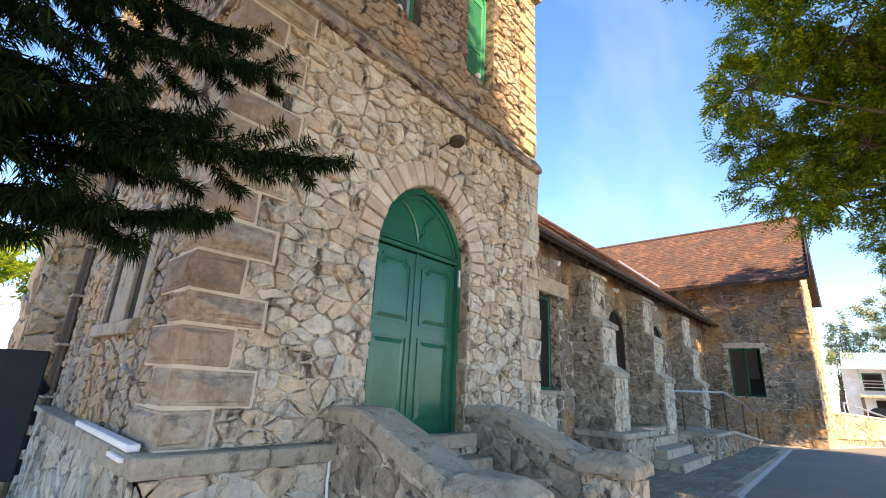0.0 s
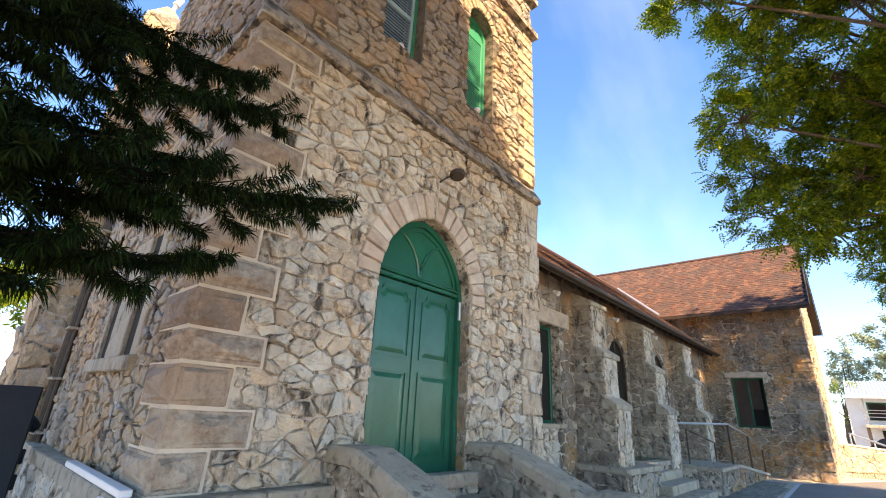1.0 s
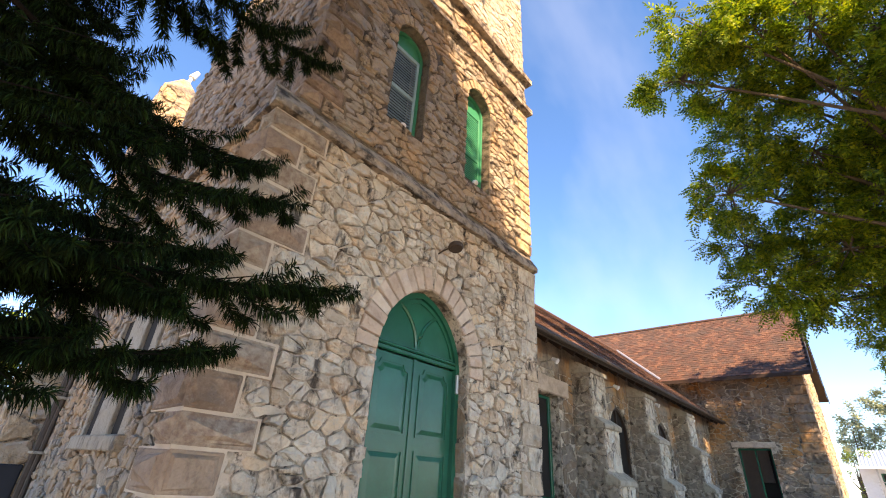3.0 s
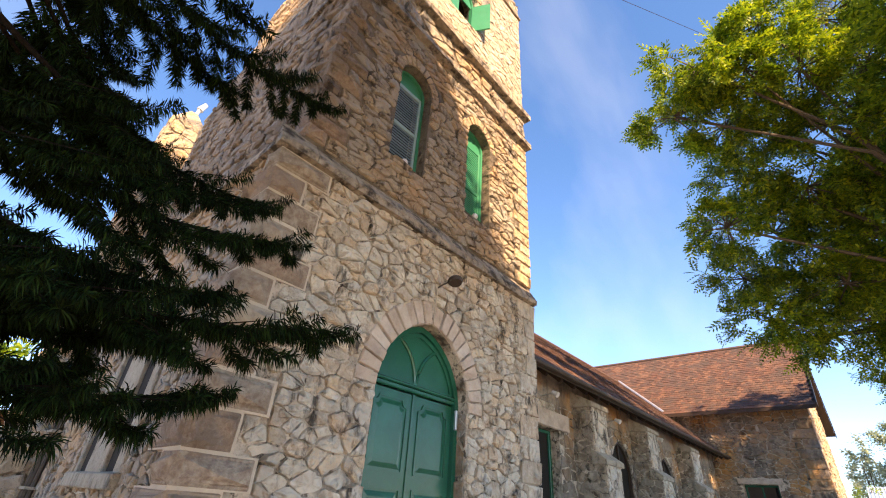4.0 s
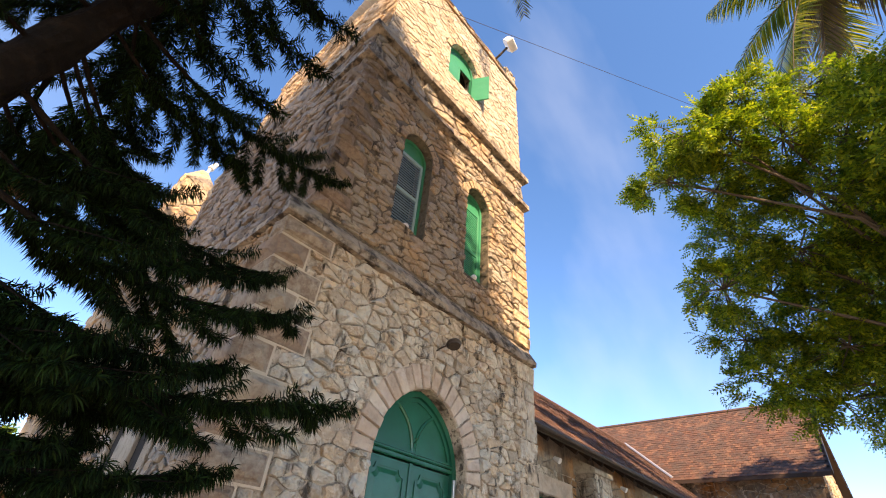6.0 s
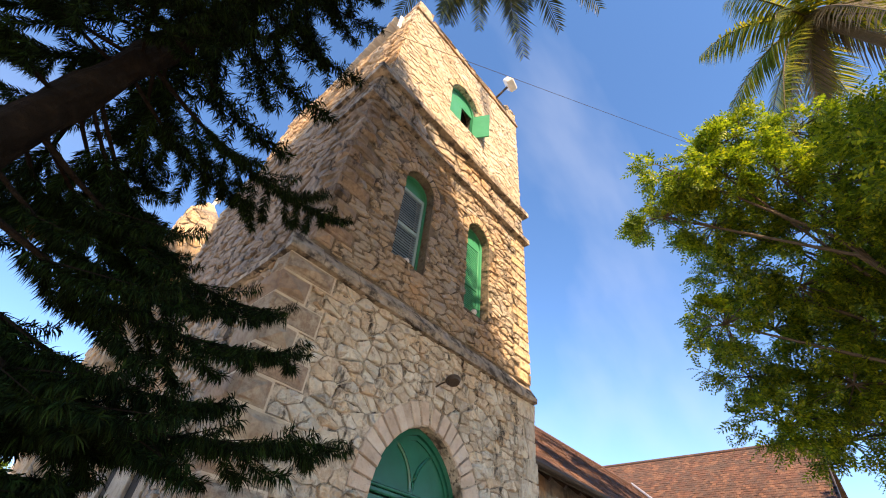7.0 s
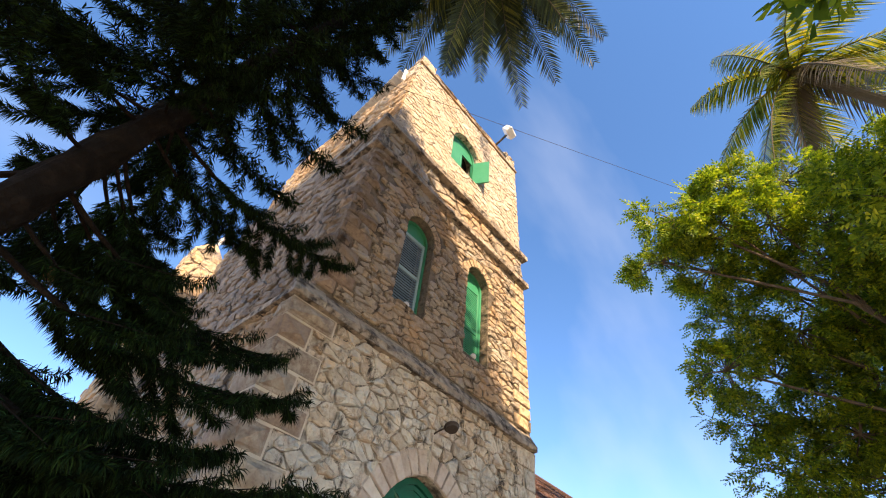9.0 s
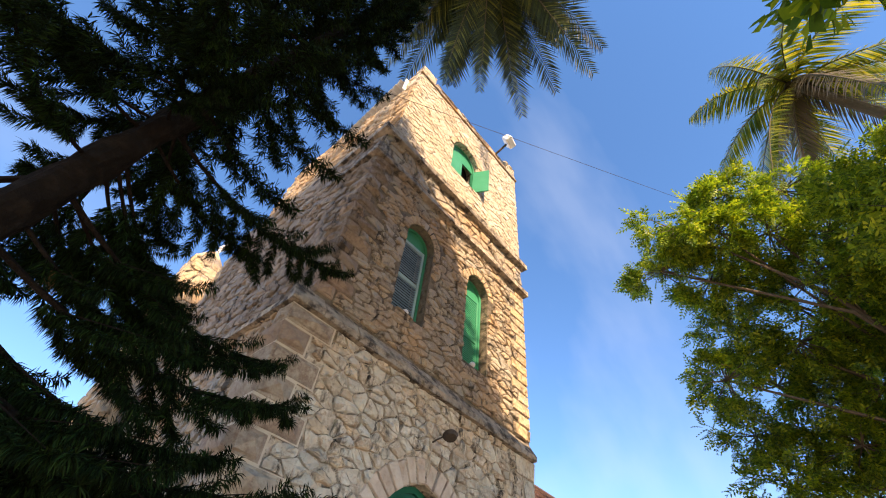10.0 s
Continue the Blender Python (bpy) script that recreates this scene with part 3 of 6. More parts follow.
# darker stone than the front: the side's shade is in its colour
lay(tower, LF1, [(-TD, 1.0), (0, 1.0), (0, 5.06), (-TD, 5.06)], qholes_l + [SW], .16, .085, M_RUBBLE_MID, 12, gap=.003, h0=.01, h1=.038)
# stones lining the door's reveals
RJ = frame_of((ARCH[1], 0, 0), (0, -1, 0), (0, 0, 1))
lay(tower, RJ, [(-.42, .93), (0, .93), (0, 2.95), (-.42, 2.95)], [], .3, .2, M_RUBBLE_DARK, 14, h0=.004, h1=.02)

# plinth
for nm, m, o, seed in (("plinth_front", frame_of((0, -.12, 0), *XZ), [(-.12, 0), (5.1, 0), (5.1, .86), (-.12, .86)], 15), ("plinth_side", frame_of((-.12, 0, 0), (0, -1, 0), (0, 0, 1)), [(-TD, 0), (.12, 0), (.12, .86), (-TD, .86)], 16)):
    slab(nm, o, [], .115, m, M_MORTAR, tower)
    lay(tower, m, o, [], .22, .15, M_RUBBLE, seed, h0=.01, h1=.03)
rng = random.Random(5)
x = -.17
while x < 5.1:
    w = min(rng.uniform(.6, 1.1), 5.1 - x)
    part("ledge_slab", block_geo(x + .004, x + w - .004, -.17, .02, .86, 1.0, rng, .006), M_CONC, tower)
    x += w
y = .03
while y < TD:
    w = min(rng.uniform(.6, 1.0), TD - y)
    part("ledge_slab", block_geo(-.17, .02, y + .004, y + w - .004, .86, 1.0, rng, .006), M_CONC, tower)
    y += w

# weathered band at the top of the lower stage
def band_piece(x0, x1, y0, y1, z0, zt, z1, inner, side, rng):
    """A sloping weathering stone: upright face, then a slope back to the wall."""
    bm = bmesh.new()
    if side == "front":
        prof = [(y0, z0), (y0, zt), (inner, z1), (inner, z0)]
        P = [[(x, p[0], p[1]) for p in prof] for x in (x0, x1)]
    else:
        prof = [(x0, z0), (x0, zt), (inner, z1), (inner, z0)]
        P = [[(p[0], y, p[1]) for p in prof] for y in (y0, y1)]
    j = lambda p: bm.verts.new((p[0] + rng.uniform(-.008, .008), p[1] + rng.uniform(-.01, .01), p[2] + rng.uniform(-.012, .012)))
    A, B = [j(p) for p in P[0]], [j(p) for p in P[1]]
    for i in range(4):
        k = (i + 1) % 4
        bm.faces.new((A[i], A[k], B[k], B[i]))
    bm.faces.new(A[::-1])
    bm.faces.new(B)
    bmesh.ops.recalc_face_normals(bm, faces=bm.faces)
    return bm

def band(x0, x1, yf, z0, zt, z1, inner_y, inner_x, side_x, mat, seed, mean=.75, depth=TD, name="band_stone"):
    rng = random.Random(seed)
    x = x0
    while x < x1 - .02:
        w = min(rng.uniform(.6, 1.3) * mean, x1 - x)
        if x1 - x - w < .2:
            w = x1 - x
        part(name, band_piece(x + .003, x + w - .003, yf, 0, z0, zt, z1, inner_y, "front", rng), mat, tower)
        x += w
    y = yf + .15
    while y < depth - .02:
        w = min(rng.uniform(.6, 1.3) * mean, depth - y)
        part(name, band_piece(side_x, 0, y + .003, y + w - .003, z0, zt, z1, inner_x, "side", rng), mat, tower)
        y += w

band(-.09, 5.012, -.10, 5.06, 5.15, 5.42, .06, .24, -.09, M_BAND, 31)

# middle stage
W1 = (3.05, 3.72, 6.06, 7.83, .335)
W2 = (1.38, 2.06, 6.06, 7.80, .34)
W3 = (2.16, 3.16, 10.95, 11.95, .50)
W1P, W2P, W3P = arch(*W1), arch(*W2), arch(*W3)
X2 = lambda z: .19 + (z - 5.2) * .030
X3 = lambda z: .47 + (z - 9.9) * .045
FR2 = frame_of((0, .03, 0), *XZ)
o2 = [(X2(5.1), 5.1), (5, 5.1), (5, 9.9), (X2(9.9), 9.9)]
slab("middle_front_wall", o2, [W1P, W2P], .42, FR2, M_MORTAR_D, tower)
def left_frame(x_of, z0, y0):
    return frame_of((x_of(z0), y0, z0), (.045, -1, 0), (x_of(z0 + 1) - x_of(z0), 0, 1))
LF2 = left_frame(X2, 5.1, .03)
slab("middle_side_wall", [(-TD + .1, 0), (-.42, 0), (-.42, 4.8), (-TD + .1, 4.8)], [], .4, LF2, M_MORTAR_D, tower)
box("east_wall_middle", 4.6, 4.998, .45, TD, 5.1, 9.9, M_MORTAR, tower)
box("rear_wall_middle", .8, 4.6, TD - .4, TD, 5.1, 9.9, M_MORTAR, tower)
qh2, ql2 = [], []
for i in range(16):
    z0, z1 = 5.42 + i * .217, 5.42 + (i + 1) * .217
    a, b = (rq.uniform(.4, .6), rq.uniform(.2, .35)) if i % 2 else (rq.uniform(.2, .35), rq.uniform(.4, .6))
    xl = X2(z0)
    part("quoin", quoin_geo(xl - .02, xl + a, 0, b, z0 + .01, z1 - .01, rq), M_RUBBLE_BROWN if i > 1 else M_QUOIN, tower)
    qh2.append([(0, z0), (xl + a + .02, z0), (xl + a + .02, z1), (0, z1)])
    ql2.append([(-b - .02, z0 - 5.1), (.1, z0 - 5.1), (.1, z1 - 5.1), (-b - .02, z1 - 5.1)])
    a = .3 if i % 2 else .48
    qh2.append([(5 - a - .015, z0), (5.1, z0), (5.1, z1), (5 - a - .015, z1)])
    part("quoin", block_geo(5 - a, 5.02, 0.005, .3, z0 + .012, z1 - .012, rq), M_RUBBLE_TAN, tower)
for w in (W1, W2, W3):
    voussoirs(tower, FR2, w[0], w[1], w[3], w[4], .17, 12, .2, M_RUBBLE_TAN, random.Random(7), .02)
def wholes(w):
    return [[(w[0], w[2]), (w[1], w[2]), (w[1], w[3]), (w[0], w[3])], arch_outer(w[0], w[1], w[3], w[4], .18, 7)]
lay(tower, FR2, [(X2(5.4), 5.40), (5, 5.40), (5, 8.9), (X2(8.9), 8.9)], qh2 + wholes(W1) + wholes(W2), .22, .088, M_RUBBLE_MID, 41, gap=.0045, h0=.012, h1=.045)
lay(tower, FR2, [(X2(9.05), 9.06), (5, 9.06), (5, 9.76), (X2(9.76), 9.76)], [], .30, .17, M_RUBBLE_MID, 42, course=.6)
# side of the middle stage, its shade coloured into the stone
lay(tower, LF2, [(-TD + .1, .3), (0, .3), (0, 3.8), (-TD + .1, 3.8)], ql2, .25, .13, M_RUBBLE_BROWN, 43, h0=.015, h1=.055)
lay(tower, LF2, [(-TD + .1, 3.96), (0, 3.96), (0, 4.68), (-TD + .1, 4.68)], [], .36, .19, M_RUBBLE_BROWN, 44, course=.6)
band(X2(8.9) - .12, 5.09, -.10, 8.86, 8.98, 9.11, .05, X2(9) + .04, X2(8.9) - .12, M_BAND, 45, .8, name="string_course_stone")
band(X2(9.8) - .14, 5.10, -.12, 9.74, 9.89, 10.04, .06, X3(9.9) + .04, X2(9.8) - .14, M_BAND, 46, 1.2, name="string_course_stone")

# belfry stage and parapet
o3 = [(X3(9.9), 9.9), (4.98, 9.9), (4.94, 13.62), (X3(13.62), 13.62)]
slab("belfry_front_wall", o3, [W3P], .4, FR2, M_MORTAR, tower)
LF3 = left_frame(X3, 9.9, .03)
slab("belfry_side_wall", [(-TD + .1, 0), (-.4, 0), (-.4, 3.1), (-TD + .1, 3.1)], [], .4, LF3, M_MORTAR, tower)
box("east_wall_belfry", 4.55, 4.93, .44, TD, 9.9, 13.62, M_MORTAR, tower)
box("rear_wall_belfry", 1.2, 4.55, TD - .4, TD, 9.9, 13.62, M_MORTAR, tower)
box("tower_roof", 1.42, 4.6, .3, TD - .1, 13.5, 13.6, M_CONC, tower)
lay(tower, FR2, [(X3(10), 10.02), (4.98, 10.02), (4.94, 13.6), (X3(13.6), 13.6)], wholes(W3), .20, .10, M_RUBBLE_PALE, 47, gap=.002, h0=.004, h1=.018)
# darker stone than the front stands for the side's weak grazing sun
lay(tower, LF3, [(-TD + .1, .12), (0, .12), (0, 3.1), (-TD + .1, 3.1)], [], .28, .12, M_RUBBLE_TAN, 48, gap=.004, h0=.01, h1=.045)
def parapet_piece(x0, x1, z1):
    slab("parapet", [(x0, 13.62), (x1, 13.62), (x1, z1), (x0, z1)], [], .3, frame_of((0, .05, 0), *XZ), M_MORTAR, tower)
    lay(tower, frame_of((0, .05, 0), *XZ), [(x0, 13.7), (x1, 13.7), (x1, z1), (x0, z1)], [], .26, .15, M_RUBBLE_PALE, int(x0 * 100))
parapet_piece(X3(13.7), 1.16, 14.22)
parapet_piece(1.16, 4.42, 13.9)
parapet_piece(4.42, 4.94, 14.22)
box("parapet_ledge", X3(13.6) - .05, 4.98, -.03, .05, 13.60, 13.67, M_RUBBLE_DARK, tower, .012)
rng = random.Random(77)
x = 1.18
while x < 4.35:
    w = rng.uniform(.22, .4)
    part("parapet_cap", block_geo(x, min(x + w - .01, 4.41), .01, .33, 13.88, 13.93 + rng.uniform(0, .05), rng, .012), M_RUBBLE_DARK, tower)
    x += w
LF4 = left_frame(X3, 13.0, .05)
slab("side_parapet", [(-.5, 0), (0, 0), (0, .95), (-.5, .95)], [], .3, LF4, M_MORTAR, tower)
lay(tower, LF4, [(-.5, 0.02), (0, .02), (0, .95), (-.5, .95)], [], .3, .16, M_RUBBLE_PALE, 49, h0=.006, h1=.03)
# corrugated sheet that roofs the edge of the side wall
sheet = thing("roof_sheet", "corrugated white metal sheet along the tower parapet", "roof sheet")
V, F = [], []
for i in range(141):
    y = .56 + i * .03
    h = .045 * math.sin(i * .95)
    for (dx, dz) in ((-.26, .50), (-.26, .515), (.35, .60), (.35, .585)):
        V.append((X3(13.2) + dx + .045 * y, y, 13.02 + dz + h))
for i in range(140):
    for a in range(4):
        b = (a + 1) % 4
        F.append((4 * i + a, 4 * i + 4 + a, 4 * i + 4 + b, 4 * i + b))
# white sheet; its paint also holds the glare of the sunlit edges
part("corrugated_sheet", (V, F), M_WHITE, sheet)
# added dark strip that stands for the shadow beneath the sheet
box("sheet_shadow_strip", X3(13.2) + .03, X3(13.2) + .12, .56, 4.1, 13.02, 13.44, M_DARKWOOD, sheet)
box("end_block", X3(13.2) - .12, X3(13.2) + .15, .505, .555, 13.1, 13.75, M_WHITE, sheet, .01)

# ---- the tower's door ----
def ring_strip(outer, inner, m, n0, n1):
    """A frame between two outlines with the same number of points."""
    bm = bmesh.new()
    k = len(outer)
    A = [[bm.verts.new(m @ Vector((p[0], p[1], n))) for p in loop] for loop, n in ((outer, n0), (outer, n1), (inner, n1), (inner, n0))]
    for i in range(k):
        j = (i + 1) % k
        for a in range(4):
            b = (a + 1) % 4
            bm.faces.new((A[a][i], A[a][j], A[b][j], A[b][i]))
    bmesh.ops.recalc_face_normals(bm, faces=bm.faces)
    return bm

def plate(outline, m, n0, n1):
    bm = bmesh.new()
    lo = [bm.verts.new(m @ Vector((p[0], p[1], n0))) for p in outline]
    hi = [bm.verts.new(m @ Vector((p[0], p[1], n1))) for p in outline]
    bm.faces.new(hi)
    bm.faces.new(lo[::-1])
    for i in range(len(lo)):
        j = (i + 1) % len(lo)
        bm.faces.new((lo[i], lo[j], hi[j], hi[i]))
    bmesh.ops.recalc_face_normals(bm, faces=bm.faces)
    return bm

door = thing("door", "tall glossy dark green double door with panelled arched tympanum", "door")
DY = .185
DM = frame_of((0, DY, 0), *XZ)
e = .075
xm = (ARCH[0] + ARCH[1]) / 2
part("door_frame", ring_strip(arch(ARCH[0] + .002, ARCH[1] - .002, .93, 2.95, .938), arch(ARCH[0] + e, ARCH[1] - e, .93 + .03, 2.95, .938 - e), DM, -.07, .04), M_GREEN, door)
box("transom", ARCH[0] + e, ARCH[1] - e, DY - .03, DY + .05, 3.045, 3.10, M_GREEN, door, .012)
box("transom_moulding", ARCH[0] + e, ARCH[1] - e, DY - .05, DY, 3.10, 3.135, M_GREEN, door, .01)
def arch_head(x0, x1, zs, rise, z0, n=10):
    """The part of a pointed head above the height z0, closed along its foot."""
    hw = (x1 - x0) / 2
    R = (rise * rise + hw * hw) / (2 * hw)
    a0, a1 = math.asin((z0 - zs) / R), math.asin(min(1, rise / R))
    right = [(x1 - R + R * math.cos(a0 + (a1 - a0) * i / n), zs + R * math.sin(a0 + (a1 - a0) * i / n)) for i in range(n + 1)]
    return right + [(x0 + x1 - x, z) for x, z in reversed(right[:-1])]
part("tympanum", plate(arch_head(ARCH[0] + e, ARCH[1] - e, 2.95, .938 - e, 3.1), DM, -.05, -.012), M_GREEN, door)
# tracery: two curved ribs springing from the middle of the transom
for s in (-1, 1):
    pts = []
    for i in range(11):
        a = i / 10 * 1.2
        pts.append(Vector((xm + s * (.015 + .52 * (1 - math.cos(a))), DY + .008, 3.13 + .56 * math.sin(a))))
    part("tracery_rib", tube_geo(pts, [.024] * 11, 6), M_GREEN, door)
part("tracery_moulding", ring_strip(arch_head(ARCH[0] + e + .01, ARCH[1] - e - .01, 2.95, .85, 3.14), arch_head(ARCH[0] + e + .05, ARCH[1] - e - .05, 2.95, .80, 3.17), DM, -.015, .012), M_GREEN, door)
def panel_outline(x0, x1, z0, z1, shaped):
    """A panel's edge, its upper corners cut by a quarter-round step where it is shaped."""
    if not shaped:
        return [(x0, z0), (x1, z0), (x1, z1), (x0, z1)]
    s = .085
    right = [(x1, z1 - s)] + [(x1 - .012 - (s - .02) * math.sin(a), z1 - s + .008 + (s - .02) * (1 - math.cos(a))) for a in (0, .4, .8, 1.2, 1.5)] + [(x1 - s, z1)]
    return [(x0, z0), (x1, z0)] + right + [(x0 + x1 - x, z) for x, z in reversed(right)]
def shrink(o, d):
    cx, cz = (min(p[0] for p in o) + max(p[0] for p in o)) / 2, (min(p[1] for p in o) + max(p[1] for p in o)) / 2
    w, h = (max(p[0] for p in o) - min(p[0] for p in o)) / 2, (max(p[1] for p in o) - min(p[1] for p in o)) / 2
    return [(cx + (p[0] - cx) * (w - d) / w, cz + (p[1] - cz) * (h - d) / h) for p in o]
def fielded(o, m, n0, n1, d):
    """A raised panel whose edges slope up to a flat field."""
    bm = bmesh.new()
    lo = [bm.verts.new(m @ Vector((p[0], p[1], n0))) for p in o]
    hi = [bm.verts.new(m @ Vector((p[0], p[1], n1))) for p in shrink(o, d)]
    bm.faces.new(hi)
    for i in range(len(lo)):
        j = (i + 1) % len(lo)
        bm.faces.new((lo[i], lo[j], hi[j], hi[i]))
    bmesh.ops.recalc_face_normals(bm, faces=bm.faces)
    return bm
for x0, x1 in ((ARCH[0] + e, xm - .004), (xm + .004, ARCH[1] - e)):
    leaf = box("leaf", x0, x1, DY + .015, DY + .055, .96, 3.032, M_GREEN, door, .004)
    for z0, z1, shaped in ((2.17, 2.95, True), (1.09, 2.03, False)):
        o = panel_outline(x0 + .085, x1 - .085, z0, z1, shaped)
        part("panel_moulding", ring_strip(o, shrink(o, .022), DM, -.016, -.002), M_GREEN, leaf)
        part("panel", fielded(shrink(o, .04), DM, -.0148, -.004, .05), M_GREEN, leaf)
box("meeting_stile", xm - .025, xm + .025, DY - .004, DY + .016, .96, 3.04, M_GREEN, door, .006)
box("threshold", ARCH[0], ARCH[1], -.10, DY + .04, .78, .93, M_CONC, door, .012)
box("hinge", ARCH[1] - .10, ARCH[1] - .06, DY - .09, DY - .05, 2.74, 2.98, M_STEEL, door, .008, "white painted latch")

# ---- shuttered windows of the tower ----
def shutter_leaf(name, x0, x1, z0, z1, par, mat, slat_mat, m, rails, slats, head=None):
    """A louvred leaf in a wall's axes: stiles, rails and tilted slats."""
    leaf = new(name)
    leaf.parent = par
    st = .05
    def b(n, a0, a1, c0, c1, d0, d1, mt):
        bm = bmesh.new()
        bm_box(bm, a0, a1, c0, c1, d0, d1, .003)
        bmesh.ops.transform(bm, matrix=m, verts=bm.verts)
        return part(n, bm, mt, leaf)
    b("stile", x0, x0 + st, z0, z1, -.02, .02, mat)
    b("stile", x1 - st, x1, z0, z1, -.02, .02, mat)
    for r in rails:
        b("rail", x0 + st, x1 - st, r - .035, r + .035, -.018, .018, mat)
    n = slats
    for i in range(n):
        z = z0 + .03 + (z1 - z0 - .06) * (i + .5) / n
        if any(abs(z - r) < .05 for r in rails):
            continue
        bm = bmesh.new()
        bm_box(bm, x0 + st, x1 - st, -.02, .02, -.004, .004)
        bmesh.ops.transform(bm, matrix=m @ Matrix.Translation((0, z, 0)) @ Matrix.Rotation(radians(-15), 4, "X"), verts=bm.verts)
        part("slat", bm, slat_mat, leaf)
    return leaf

def arched_window(label, W, m, mat, leafmat, slatmat, recess, split, knob=True, leaf_frame=None):
    win = thing("window", label, "window", group="shuttered tower windows")
    x0, x1, z0, zs, rise = W
    mm = m @ Matrix.Translation((0, 0, -recess))
    part("window_frame", ring_strip(arch(x0 + .002, x1 - .002, z0, zs, rise - .002), arch(x0 + .05, x1 - .05, z0 + .05, zs, rise - .05), mm, -.05, .035), mat, win)
    part("head_panel", plate(arch(x0 + .05, x1 - .05, zs - .02, zs, rise - .05), mm, -.03, -.005), leafmat, win)
    # near-black plate that stands for the unlit room behind
    part("unlit_room_plate", plate(arch(x0 + .01, x1 - .01, z0, zs, rise - .01), mm, -.28, -.22), M_DARK, win)
    if split:
        h = zs - z0
        if split == 2:
            shutter_leaf("shutter", x0 + .05, x1 - .05, z0 + .05, zs - .02, win, leaf_frame or mat, slatmat, mm, [z0 + .085, z0 + h * .5, zs - .055], 30)
        else:
            shutter_leaf("shutter", x0 + .05, x1 - .05, z0 + .05, zs - .02, win, mat, slatmat, mm, [z0 + .085, z0 + h * .42, zs - .055], 40)
    if knob:
        bm = bmesh.new()
        bmesh.ops.create_icosphere(bm, subdivisions=2, radius=.055, matrix=m @ Matrix.Translation(((x0 + x1) / 2 - .02, z0 + .06, -.03)))
        tagged(part("insulator", bm, M_WHITE), "small white round fitting on a window sill", "insulator")
    return win

arched_window("arched window with faded blue green louvred shutter in shade", W2, FR2, M_GREEN_L, M_GREEN_L, M_SLAT, .20, 2, leaf_frame=M_TEAL)
w1 = arched_window("arched window with closed bright green louvred shutter", W1, FR2, M_GREEN_L, M_GREEN_L, M_GREEN_L, .21, 1)
w3 = arched_window("belfry window with one green shutter swung open", W3, FR2, M_GREEN_L, M_GREEN_L, M_GREEN_L, .16, 0, False)
mm3 = FR2 @ Matrix.Translation((0, 0, -.16))
bm = bmesh.new()
bm_box(bm, W3[0] + .05, W3[0] + .48, W3[2] + .05, W3[3] - .02, -.02, .015, .004, mm3)
part("shutter", bm, M_GREEN_L, w3)
bm = bmesh.new()
bm_box(bm, W3[0] + .48, W3[0] + .53, W3[2] + .05, W3[3] - .02, -.02, .02, .004, mm3)
part("mullion", bm, M_GREEN_L, w3)
bm = bmesh.new()
bm_box(bm, 0, .43, W3[2] + .05, W3[3] - .02, -.018, .018, .004)
bmesh.ops.transform(bm, matrix=FR2 @ Matrix.Translation((W3[1] - .05, 0, -.12)) @ Matrix.Rotation(radians(-62), 4, "Y"), verts=bm.verts)
part("open_shutter", bm, M_GREEN_L, w3)

# two-light window in the tower's side wall
sw = thing("window", "pale stone two-light window with dark glazing in side wall", "window")
for a, b in ((-2.55, -2.2), (-1.66, -1.30)):
    box("glazing", .012, .03, -b, -a, 1.95, 3.2, M_DARK, sw)
for a, b, n in ((-2.62, -2.55, "jamb"), (-2.2, -1.66, "mullion"), (-1.30, -1.12, "jamb")):
    box(n, -.03, .22, -b, -a, 1.95, 3.2, M_CONC, sw, .01)
for a, b in ((-2.66, -1.88), (-1.88, -1.06)):
    bm = bmesh.new()
    bm_box(bm, -.09, .2, -b + .005, -a - .005, 1.82, 1.95, .012)
    for v in bm.verts:
        if v.co.z > 1.9 and v.co.x > 0:
            v.co.z += .05
    part("sill", bm, M_CONC, sw)

